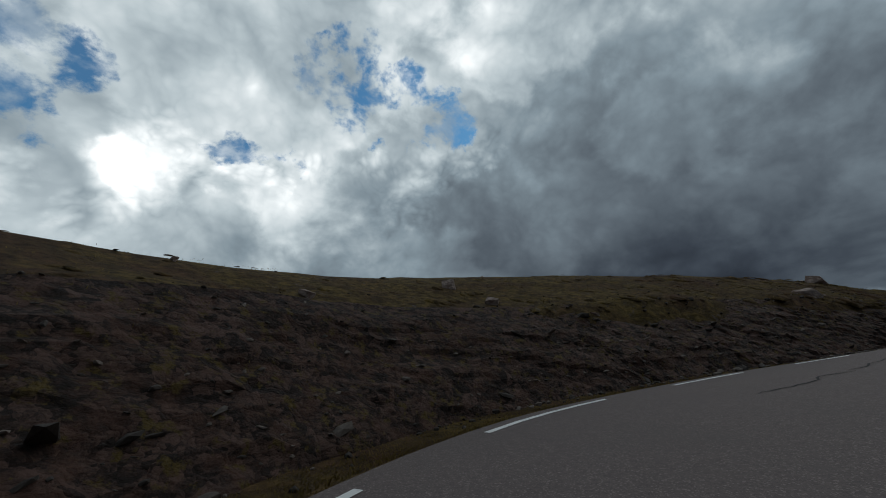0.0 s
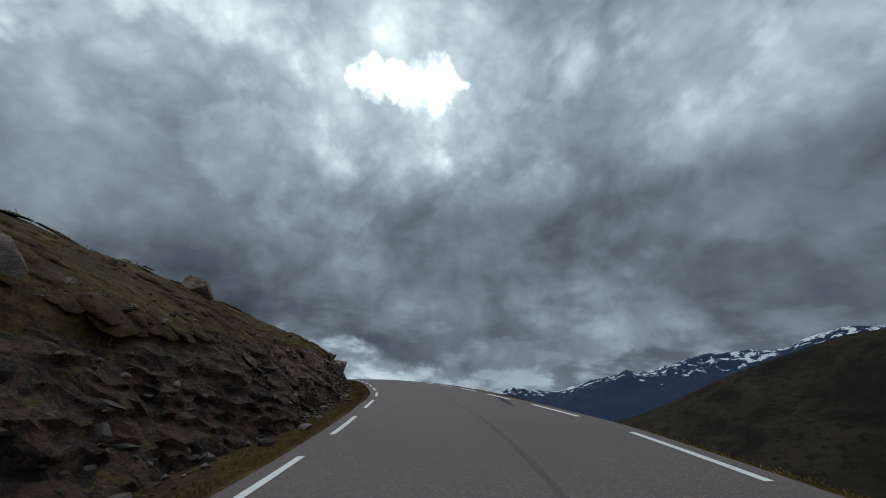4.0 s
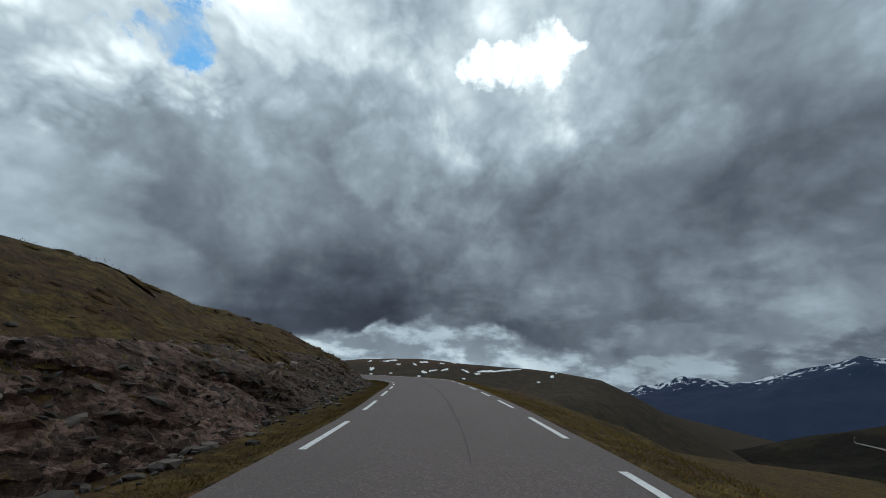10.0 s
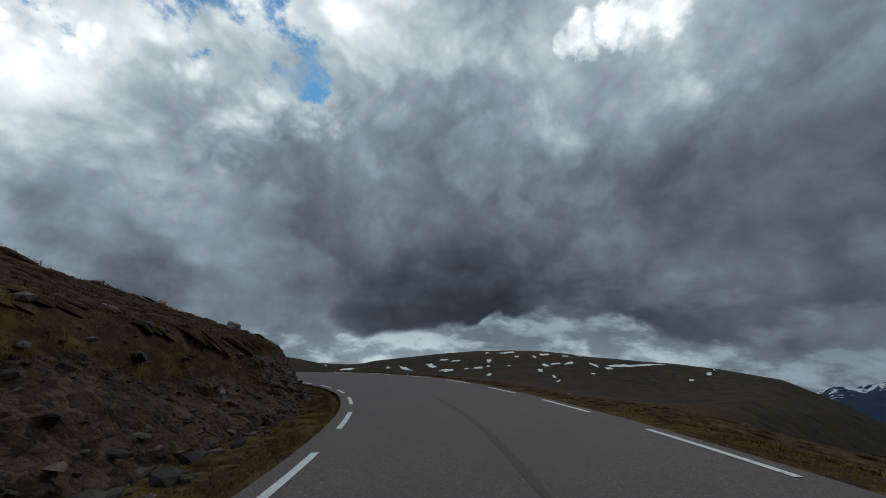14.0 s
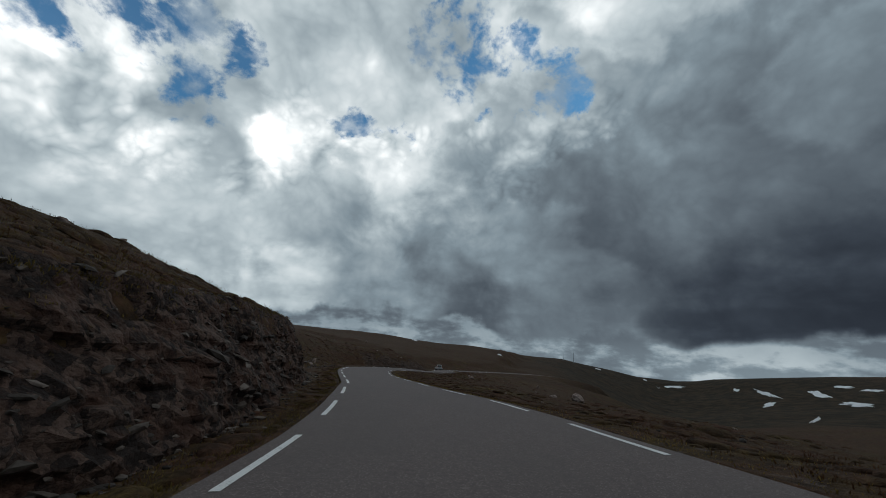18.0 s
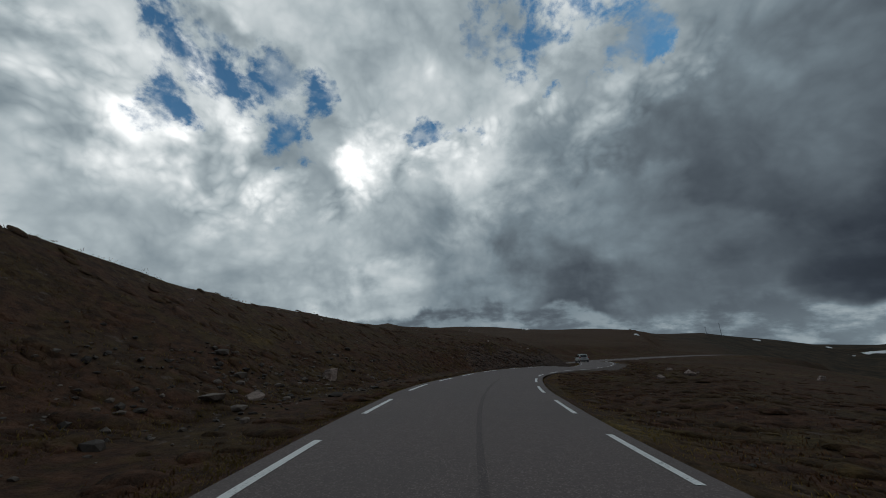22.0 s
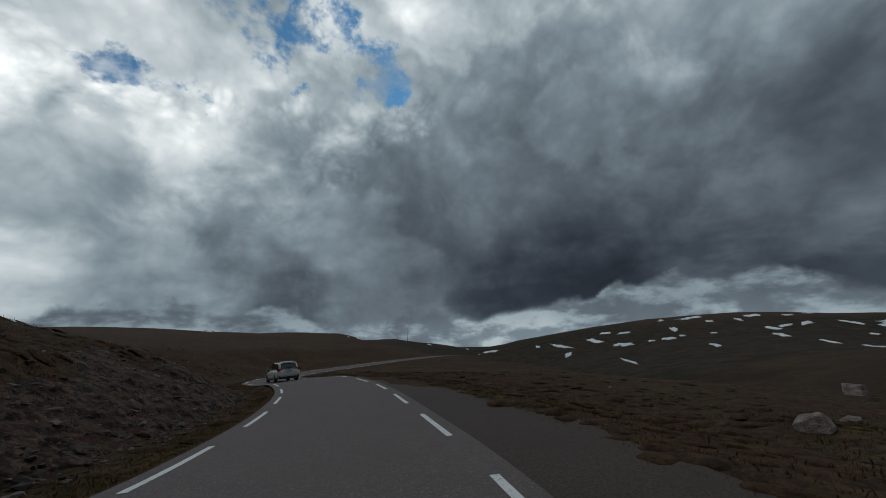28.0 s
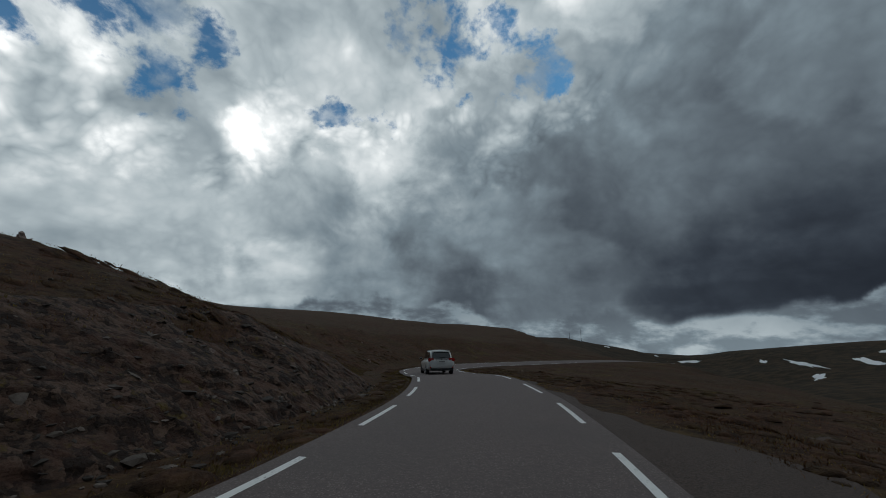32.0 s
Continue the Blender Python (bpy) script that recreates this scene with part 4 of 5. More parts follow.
# ---------------------------------------------------------------- boulders
def boulder_mesh(seed, squash=0.7):
    """A split, weathered stone about one metre across: a block cut by flat planes, its faces then roughened."""
    rng = random.Random(seed)
    bm = bmesh.new()
    bmesh.ops.create_cube(bm, size=1.15)
    bmesh.ops.rotate(bm, verts=bm.verts, matrix=Matrix.Rotation(rng.uniform(-.3, .3), 3, "X") @ Matrix.Rotation(rng.uniform(-.3, .3), 3, "Y"))
    for _ in range(11):
        nrm = Vector((rng.gauss(0, 1), rng.gauss(0, 1), rng.gauss(0, 0.7))).normalized()
        cut = bmesh.ops.bisect_plane(bm, geom=bm.verts[:] + bm.edges[:] + bm.faces[:], plane_co=nrm * rng.uniform(0.34, 0.52), plane_no=nrm, clear_outer=True)
        rim = [e for e in cut["geom_cut"] if isinstance(e, bmesh.types.BMEdge)]
        if rim:
            bmesh.ops.holes_fill(bm, edges=rim)
    bmesh.ops.bevel(bm, geom=bm.edges[:], offset=0.03, segments=1, affect="EDGES")
    bmesh.ops.triangulate(bm, faces=bm.faces[:])
    for _ in range(2):
        bmesh.ops.subdivide_edges(bm, edges=[e for e in bm.edges if e.calc_length() > 0.17], cuts=1, use_grid_fill=True)
        bmesh.ops.triangulate(bm, faces=bm.faces[:])
    for v in bm.verts:
        v.co += v.co.normalized() * (0.035 * noise.noise(v.co * 2.6 + Vector((seed, 0, 0))) + 0.022 * noise.noise(v.co * 8 + Vector((0, seed, 0))))
        v.co.z *= squash
    me = bpy.data.meshes.new("boulder")
    bm.to_mesh(me)
    bm.free()
    me.materials.append(BOULDER)
    return me


BOULDERS = [boulder_mesh(k, 0.72 + 0.07 * (k % 4)) for k in range(10)]


def boulder(s, d, size, kind, label, sink=0.26, lean_=0):
    p = at(np.array([float(s)]), np.array([float(d)]))[0]
    z = float(ground_z(p[0], p[1])[0])
    ob = new("boulder", BOULDERS[kind % 10])
    ob.matrix_basis = Matrix.Translation((p[0], p[1], z + size * (0.36 - sink))) @ pose(0, 0, 0, lean_, lean_ * 0.6, kind * 47 % 360) @ Matrix.Diagonal((size * 1.1, size * 0.9, size, 1))
    return tagged(ob, label, "boulder", "boulders on the hillside")


BIG = ((38.5, -10.4, 1.15), (58.3, -11.2, 0.8), (59.6, -11.8, 0.7), (54.1, -9.4, 0.45), (66.0, -12.5, 1.1), (26.6, -7.4, 0.85), (8.9, -8.5, 0.5), (8.5, -10.9, 0.7), (5.5, -9.6, 0.5), (108.5, -9.0, 0.42),
       (110.8, -7.2, 0.42), (115.3, -8.1, 0.36), (112.2, -9.6, 0.36), (114.2, -8.2, 0.3), (147, -6.8, 0.8), (148, -8.5, 0.8), (220.9, 10.5, 0.8), (192.2, -6.9, 0.8), (212.8, 9.5, 0.6), (225, 8.6, 0.5),
       (170.4, 16, 0.9), (171, 14, 0.6), (186, -6.0, 0.5), (134.5, -8.5, 0.7), (89.2, -6.3, 0.4), (87.6, -6.2, 0.35), (75.7, -12.5, 0.5), (231, 22, 0.9))
for k, (s, d, size) in enumerate(BIG):
    boulder(s, d, size, k * 3 + 4, "large pale grey lichen-spotted boulder sunk in the heath" if size > 1.1 else "grey weathered boulder lying in the heath", sink=0.36 if size > 1 else 0.28, lean_=(k * 13) % 17 - 8)
_r = random.Random(12)
for k in range(90):
    s = _r.uniform(-4, 275)
    left = _r.random() < (0.85 if s < 120 else 0.7)
    d = -(half(s) + _r.uniform(3.2, 18)) if left else half(s) + _r.uniform(3.0 if s > 110 else 2.0, 22)
    boulder(s, d, _r.uniform(0.16, 0.42), _r.randrange(10), "small grey stone half sunk in the heath", 0.36, lean_=_r.uniform(-14, 14))


def slab(s, d, up, size, tilt, label, kind):
    """A flat split slab set in the cut or lying on the slope: thickness, length along the road and height."""
    p = at(np.array([float(s)]), np.array([float(d)]))[0]
    j = int((s - STATION[0]) / STEP)
    turn_ = math.degrees(math.atan2(RIGHT[j][1], RIGHT[j][0]))
    ob = new("rock_slab", PALE_SLABS[kind % 5])
    ob.matrix_basis = Matrix.Translation((p[0], p[1], p[2] + up)) @ pose(0, 0, 0, 0, 0, turn_) @ pose(0, 0, 0, *tilt) @ Matrix.Diagonal((*size, 1))
    tagged(ob, label, "rock slab", "slabs in the rock cut")


PALE_ROCK = make_rock("pale split slate", (0.12, 0.099, 0.086), (0.46, 0.395, 0.345), 0.05, 1.5, 0.7)
PALE_SLABS = [shard_mesh(k + 103, PALE_ROCK) for k in range(5)]
for k, row in enumerate(((52.1, -4.8, 1.3, (1.3, 3.1, 1.9), (6, -12, 4)), (50.2, -5.7, 2.1, (0.9, 1.7, 0.6), (8, -16, -6)), (51.6, -5.3, 1.95, (0.7, 0.8, 0.7), (-14, -16, 8)), (54.4, -5.0, 1.4, (0.9, 1.2, 1.1), (-12, -20, 10)),
                         (51.1, -4.75, 0.55, (0.5, 0.75, 0.35), (14, -20, 0)), (52.5, -4.7, 0.3, (0.4, 0.6, 0.35), (-18, -25, 20)), (56.8, -5.0, 0.9, (0.6, 1.1, 0.7), (12, -18, -8)),
                         (60.2, -5.0, 1.0, (0.6, 1.5, 0.6), (6, -14, 6)), (46.6, -5.1, 1.1, (0.7, 1.4, 0.7), (-10, -16, 5)), (70.5, -5.0, 0.9, (0.6, 1.6, 0.6), (9, -15, 3)), (84.0, -4.9, 0.8, (0.5, 1.2, 0.6), (-8, -18, 9)))):
    slab(*row, "pale grey split slab in the rock cut", k)
slab(53.0, -9.2, 2.75, (1.0, 2.2, 0.4), (20, 18, 14), "pale tilted slab of slate lying on the slope", 2)


# ---------------------------------------------------------------- loose stones and grass
def scatter_stones():
    """Broken stones at the foot of the cut and over the banks."""
    rng = np.random.default_rng(5)
    bm = bmesh.new()
    bmesh.ops.create_icosphere(bm, subdivisions=1, radius=0.5)
    base = np.array([v.co[:] for v in bm.verts])
    faces = np.array([[v.index for v in f.verts] for f in bm.faces])
    bm.free()
    n = 12000
    s = np.where(rng.random(n) < 0.6, rng.uniform(-10, 165, n), rng.uniform(165, 262, n))
    foot = half(s) + table(s, FOOT)
    kind = rng.random(n)
    kind = np.where((kind < 0.66) & (table(s, CUT) < 0.4), 0.66 + 0.3 * rng.random(n), kind)
    off = np.where(kind < 0.42, foot + rng.normal(0.0, 0.32, n), np.where(kind < 0.66, foot + rng.uniform(0.2, 2.6, n), foot + 1.8 + rng.exponential(3.5, n)))
    side = np.where((kind > 0.86) & (s > 110), 1.0, -1.0)
    off = np.where(side > 0, half(s) + 1.0 + rng.exponential(7, n), off)
    # a spill of stones down the slope past the rock cut
    spill = np.arange(n) < 900
    s = np.where(spill, rng.normal(189, 5.5, n), s)
    side = np.where(spill, -1.0, side)
    off = np.where(spill, half(s) + table(s, FOOT) + np.abs(rng.normal(2.4, 1.5, n)), off)
    p = at(s, side * off)
    z = height(p[:, 0], p[:, 1])
    size = np.clip(rng.lognormal(-2.4, 0.6, n), 0.035, 0.42) * np.where(kind > 0.66, 0.55, 1.0) * table(s, ((110, 1.0), (130, 0.7), (275, 0.6))) * np.where(spill, 1.7, 1.0)
    verts, tris = [], []
    for k in range(n):
        a = rng.uniform(0, 6.28)
        shape = base * (1 + rng.uniform(-.32, .32, (len(base), 1))) * np.array([rng.uniform(.9, 1.6), rng.uniform(.7, 1.1), rng.uniform(.45, .8)]) * size[k]
        c, q = math.cos(a), math.sin(a)
        verts.append(np.column_stack([shape[:, 0] * c - shape[:, 1] * q + p[k, 0], shape[:, 0] * q + shape[:, 1] * c + p[k, 1], shape[:, 2] + z[k] + size[k] * 0.15]))
        tris.append(faces + k * len(base))
    ob = mesh_object("loose_stones", np.vstack(verts), np.vstack(tris), STONES, False)
    tagged(ob, "broken grey stones along the foot of the bank", "stones", kind="stuff")
    verts, tris, count = [], [], 0
    for v, m, cut in FACES:
        rows = len(v) // m
        for _ in range(m * 5):
            i, k = rng.integers(0, m), int(rows * rng.beta(1.1, 1.5))
            if cut[i] < 0.45:
                continue
            q, r = v[min(k, rows - 2) * m + i], float(np.clip(rng.lognormal(-2.55, 0.55), 0.035, 0.3))
            a, tip = rng.uniform(0, 6.28), rng.uniform(-.5, .5)
            shape = base * (1 + rng.uniform(-.35, .35, (len(base), 1))) * np.array([rng.uniform(1.0, 1.9), rng.uniform(.7, 1.1), rng.uniform(.25, .7)]) * r
            shape[:, 2] += shape[:, 0] * tip
            c, w = math.cos(a), math.sin(a)
            verts.append(np.column_stack([shape[:, 0] * c - shape[:, 1] * w + q[0], shape[:, 0] * w + shape[:, 1] * c + q[1], shape[:, 2] + q[2]]))
            tris.append(faces + count * len(base))
            count += 1
    ob = mesh_object("bank_rubble", np.vstack(verts), np.vstack(tris), STONES, False)
    tagged(ob, "small split stones clinging to the earth of the bank", "stones", kind="stuff")


def scatter_grass(name, n, pick, mat, label, tall):
    """Tufts of bent blades."""
    rng = np.random.default_rng(len(name))
    s, d = pick(rng, n)
    p = at(s, d)
    z = height(p[:, 0], p[:, 1])
    blades = 9
    P = np.repeat(np.column_stack([p[:, :2], z - 0.02]), blades, 0)
    m = len(P)
    P[:, :2] += rng.normal(0, 0.16, (m, 2))
    a = rng.uniform(0, 6.28, m)
    h = tall * rng.uniform(.5, 1.25, m)
    w = 0.005 + 0.006 * rng.random(m)
    dx, dy = np.cos(a), np.sin(a)
    out = h * rng.uniform(.3, 1.3, m)
    v = np.empty((m, 5, 3))
    v[:, 0] = P + np.column_stack([-dy * w, dx * w, 0 * w])
    v[:, 1] = P + np.column_stack([dy * w, -dx * w, 0 * w])
    mid = P + np.column_stack([dx * out * .35, dy * out * .35, h * .62])
    v[:, 2] = mid + np.column_stack([dy * w * .8, -dx * w * .8, 0 * w])
    v[:, 3] = mid + np.column_stack([-dy * w * .8, dx * w * .8, 0 * w])
    v[:, 4] = P + np.column_stack([dx * out, dy * out, h])
    k = np.arange(m)[:, None] * 5
    f = [tuple(q) for q in k + np.array([[0, 1, 2, 3]])] + [tuple(q) for q in k + np.array([[3, 2, 4]])]
    ob = mesh_object(name, v.reshape(-1, 3), f, mat, False)
    tagged(ob, label, "grass", kind="stuff")


def grass_material(name, a, b):
    m, n = material(name)
    g = n.add("ShaderNodeNewGeometry")
    v, _ = n.noise(g.outputs["Position"], 0.6, 3)
    c = n.mix(g.outputs["Random Per Island"], a, b)
    c = n.mix(n.step(v, 0.4, 0.65), c, tuple(0.6 * (x + y) / 2 for x, y in zip(a, b)))
    c = n.mix(1.0, c, (1.75, 1.6, 1.5), "MULTIPLY")
    # thin blades let light through and take it like the turf they grow in
    upward = n.add("ShaderNodeCombineXYZ", Z=1.0).outputs[0]
    front, through_, both_ = n.add("ShaderNodeBsdfDiffuse"), n.add("ShaderNodeBsdfTranslucent"), n.add("ShaderNodeMixShader", Fac=0.5)
    for k, side in enumerate((front, through_)):
        n.link(c, side.inputs["Color"])
        n.link(upward, side.inputs["Normal"])
        n.link(side.outputs[0], both_.inputs[k + 1])
    n.link(both_.outputs[0], m.node_tree.nodes["Material Output"].inputs[0])
    m.node_tree.nodes.remove(n.shader)
    return m


def scatter_cushions(name, n, pick, label):
    """Low uneven cushions of heath that break the slope and its outline."""
    rng = np.random.default_rng(len(name) + 7)
    bm = bmesh.new()
    bmesh.ops.create_icosphere(bm, subdivisions=2, radius=0.5)
    base = np.array([v.co[:] for v in bm.verts])
    faces = np.array([[v.index for v in f.verts] for f in bm.faces])
    bm.free()
    keep = base[:, 2] > -0.2
    order = np.cumsum(keep) - 1
    faces = order[faces[keep[faces].all(1)]]
    base = base[keep]
    s, d = pick(rng, n)
    p = at(s, d)
    z = height(p[:, 0], p[:, 1])
    gx, gy = (height(p[:, 0] + 0.5, p[:, 1]) - z) / 0.5, (height(p[:, 0], p[:, 1] + 0.5) - z) / 0.5
    wide = np.clip(rng.lognormal(-1.1, 0.4, n), 0.12, 0.75)
    tall = wide * rng.uniform(0.10, 0.24, n)
    fit = np.flatnonzero(np.hypot(gx, gy) < 0.9)
    verts, tris = [], []
    for j, k in enumerate(fit):
        a = rng.uniform(0, 6.28)
        c, w = math.cos(a), math.sin(a)
        lump = 1 + 0.35 * fbm(base[:, 0] * 3 + k * 1.7, base[:, 1] * 3 + base[:, 2] * 2.0, 1.1, 2, 4)
        x, y = base[:, 0] * lump * wide[k] * rng.uniform(1.0, 1.7), base[:, 1] * lump * wide[k]
        x, y = x * c - y * w, x * w + y * c
        verts.append(np.column_stack([x + p[k, 0], y + p[k, 1], base[:, 2] * lump * tall[k] * 2 + z[k] - 0.03 * wide[k] + gx[k] * x + gy[k] * y]))
        tris.append(faces + j * len(base))
    ob = mesh_object(name, np.vstack(verts), np.vstack(tris), GROUND)
    tagged(ob, label, "heath", kind="stuff")


def make_stones():
    """Split stones, most of them dark, some with pale fresh faces."""
    m, n = material("broken grey stone")
    g = n.add("ShaderNodeNewGeometry")
    v, _ = n.noise(g.outputs["Position"], 14.0, 5, 0.7)
    c = n.mix(n.step(g.outputs["Random Per Island"], 0.35, 1.0), (0.048, 0.037, 0.030), (0.205, 0.168, 0.142))
    n.link(n.mix(n.step(v, 0.35, 0.7), n.mix(1.0, c, (0.62, 0.58, 0.55), "MULTIPLY"), c), n.shader.inputs["Base Color"])
    n.shader.inputs["Roughness"].default_value = 0.8
    bump(n, v, 0.6, 0.02)
    return m


STONES = make_stones()
scatter_stones()
GRASS = grass_material("short mountain grass", (0.06, 0.05, 0.018), (0.16, 0.125, 0.045))
STRAW = grass_material("dry straw grass", (0.09, 0.072, 0.021), (0.25, 0.185, 0.058))


def left_verge(rng, n):
    s = np.where(rng.random(n) < 0.58, rng.uniform(-12, 125, n), rng.uniform(125, 262, n))
    return s, -(half(s) + 0.12 + np.abs(rng.normal(0.35, 0.5, n)))


def bank_top(rng, n):
    s = rng.uniform(-8, 262, n)
    rim = rng.random(n) < 0.45
    return s, -(half(s) + table(s, FOOT) + np.where(rim, 1.35 + rng.normal(0.2, 0.25, n), 1.7 + rng.exponential(3.0, n)))


def right_verge(rng, n):
    s = np.where(rng.random(n) < 0.75, rng.uniform(-6, 118, n), rng.uniform(118, 268, n))
    lay = (s > 209) & (s < 242)
    return s, half(s) + np.where(lay, 1.7, 0.2) + rng.exponential(np.where(lay, 2.2, 1.0))


scatter_grass("verge_grass", 21000, left_verge, GRASS, "short olive-green grass on the road's verge", 0.05)
scatter_grass("bank_grass", 26000, bank_top, GRASS, "grass and heather along the top of the bank", 0.055)
scatter_grass("dry_grass", 18000, right_verge, STRAW, "short yellow-green grass on the valley-side verge", 0.042)


def moor(rng, n):
    s = rng.uniform(116, 272, n)
    right = rng.random(n) < 0.6
    lay = (s > 209) & (s < 244)
    d = np.where(right, half(s) + np.where(lay, 1.8, 0.9) + rng.exponential(6.0, n), -(half(s) + table(s, FOOT) + 2.2 + rng.exponential(5.0, n)))
    low = rng.random(n) < 0.2
    return s, np.where(low & ~right, -(half(s) + 0.3 + np.abs(rng.normal(0.5, 0.4, n))), d)


HEATHER = grass_material("brown heather", (0.026, 0.015, 0.009), (0.105, 0.058, 0.030))
scatter_cushions("bank_heath", 6000, bank_top, "cushions of heath and moss over the hillside")
scatter_cushions("moor_heath", 6500, moor, "low brown cushions of heath on the moor")
scatter_grass("heather", 20000, moor, HEATHER, "low brown heather and dry grass on the moor", 0.075)


# ---------------------------------------------------------------- seams, cracks and the passing place
def seam(name, s0, s1, d0, d1, width, wave, pace, mat, label, seed):
    """A wavering line on the asphalt from (s0, d0) to (s1, d1)."""
    n = max(6, int(abs(s1 - s0) / 0.25) + 1)
    u = np.linspace(0, 1, n)
    s = s0 + (s1 - s0) * u
    d = d0 + (d1 - d0) * u + wave * fbm(s + seed, s * 0 + seed, pace, 3, seed)
    w = width * (0.8 + 0.4 * fbm(s + seed, s * 0, 0.9, 2, seed + 2)) * np.minimum(1, 6 * np.minimum(u, 1 - u) + 0.1)
    h = half(s)
    a, b = [at(s, q, 0.03 * (1 - np.clip(np.abs(q) / h, 0, 1) ** 2) + 0.006) for q in (d - w / 2, d + w / 2)]
    ob = mesh_object(name, np.vstack([a, b]), [(n + i, n + i + 1, i + 1, i) for i in range(n - 1)], mat)
    if ob.data.polygons[0].normal.z < 0:
        ob.data.flip_normals()
    return tagged(ob, label, "road seam")


seam("asphalt_crack", 9.3, 13.0, -0.33, -0.48, 0.055, 0.35, 1.6, TAR, "jagged dark crack in the asphalt", 3)
seam("asphalt_crack", 13.0, 16.6, -0.48, -1.0, 0.05, 0.35, 1.6, TAR, "jagged dark crack in the asphalt", 5)
seam("tyre_streak", 12, 76, 0.45, 0.35, 0.10, 0.35, 0.05, STREAK, "faint dark tyre streak along the road's middle", 11)
seam("tyre_streak", 78, 130, 0.2, -0.2, 0.16, 0.4, 0.05, STREAK, "faint dark tyre streak along the road's middle", 17)
seam("tyre_streak", 176, 198, 0.1, 0.3, 0.13, 0.5, 0.04, STREAK, "faint dark tyre streak along the road's middle", 23)
seam("tar_seam", 33.5, 38.5, 2.0, 2.55, 0.2, 0.15, 0.4, TAR, "dark repaired seam by the road's edge", 29)


def lay_by():
    """Gravel beside the road where cars can pass."""
    s = np.arange(208, 246, 0.5)
    reach = 0.35 + 1.9 * smooth(s, 214, 222) * (1 - smooth(s, 229, 243)) + (0.2 + 0.6 * smooth(s, 214, 222)) * fbm(s, s * 0, 0.8, 4, 8)
    cols = [at(s, half(s) - 0.03 + reach * u, -0.02 - 0.02 * u + (0.02 if u else 0)) for u in np.linspace(0, 1, 7)]
    n = len(s)
    f = [(k * n + i, (k + 1) * n + i, (k + 1) * n + i + 1, k * n + i + 1) for k in range(6) for i in range(n - 1)]
    ob = mesh_object("gravel_lay_by", np.vstack(cols), f, GRAVEL)
    tagged(ob, "brown gravel passing place beside the road", "lay-by", kind="structure")


lay_by()


# ---------------------------------------------------------------- masts, cairn, guard rail
def mast(x, y, tall):
    z = float(ground_z(x, y)[0])
    root = new("radio_mast")
    root.location = (x, y, z - 0.5)
    part("pole", tube(0.45, 0.2, tall, (0, 0, tall / 2), seg=8), STEEL, root)
    part("base", box(2.0, 2.0, 1.4, (0, 0, 0.7), 0.08), STEEL, root)
    part("crossarm", box(1.9, 0.25, 0.3, (0, 0, tall * 0.86), 0.04), STEEL, root)
    tagged(root, "slender grey mast on the far ridge", "mast", "masts on the ridge")


for az, r, tall in ((-31.6, 690, 19.0), (-30.2, 690, 11.0)):
    mast(CENTRE[0] - math.sin(radians(az)) * r, CENTRE[1] + math.cos(radians(az)) * r, tall)


def cairn(x, y):
    z = float(ground_z(x, y)[0])
    root = new("cairn")
    root.location = (x, y, z)
    rng = random.Random(3)
    h = 0.0
    for k, w in enumerate((1.15, 1.08, 1.0, 0.88, 0.74, 0.56, 0.36)):
        for j in range(3 if k < 5 else 1):
            ob = new("stone", BOULDERS[(k * 3 + j) % 10])
            a = j * 2.1 + k
            ob.parent = root
            rr = w * 0.27 if k < 5 else 0
            ob.matrix_basis = Matrix.Translation((math.cos(a) * rr, math.sin(a) * rr, h + 0.06)) @ pose(0, 0, 0, rng.uniform(-8, 8), rng.uniform(-8, 8), rng.uniform(0, 360)) @ Matrix.Diagonal((w * 0.62, w * 0.55, 0.38, 1))
        h += 0.185
    tagged(root, "rounded cairn of stacked grey stones on the hill", "cairn")


cairn(124.6, 144.5)


def guard_rail():
    """The steel rail along the outer side of the lower bend."""
    root = new("guard_rail")
    st = np.arange(-96, -20, 2.0)
    tagged(root, "galvanised steel guard rail beside the lower road", "guard rail")
    posts = at(st, -(half(st) + 0.7))
    for q in posts:
        part("post", box(0.1, 0.12, 0.95, (q[0], q[1], q[2] + 0.28), 0.01), STEEL, root)
    fine = np.arange(-96, -20, 1.0)
    prof = ((0.0, 0.42), (0.05, 0.47), (0.05, 0.53), (0.0, 0.57), (0.05, 0.62), (0.05, 0.68), (0.0, 0.73))
    rows = [at(fine, -(half(fine) + 0.62 - a), b) for a, b in prof]
    n = len(fine)
    f = [(k * n + i, k * n + i + 1, (k + 1) * n + i + 1, (k + 1) * n + i) for k in range(len(rows) - 1) for i in range(n - 1)]
    beam = mesh_object("beam", np.vstack(rows), f, STEEL, True, root)
    mod = beam.modifiers.new("thick", "SOLIDIFY")
    mod.thickness = 0.006


guard_rail()


# ---------------------------------------------------------------- snow patches
WATCH = (120.0, 60.0, 0.0)


def seen_at(az, below):
    """The places on the hillside that lie below degrees under its skyline, seen from the plateau's middle."""
    r = np.arange(120.0, 940.0, 6.0)
    dx, dy = -np.sin(np.radians(az)), np.cos(np.radians(az))
    x, y = WATCH[0] + dx[:, None] * r, WATCH[1] + dy[:, None] * r
    z = far_height(x.ravel(), y.ravel()).reshape(x.shape)
    el = np.degrees(np.arctan2(z - WATCH[2], r[None, :]))
    out = []
    for k in range(len(az)):
        top = int(el[k].argmax())
        low = np.maximum.accumulate(el[k, :top + 1])
        out.append(np.interp(low[-1] - below[k], low + np.arange(top + 1) * 1e-7, r[:top + 1]))
    out = np.array(out)
    return WATCH[0] + dx * out, WATCH[1] + dy * out


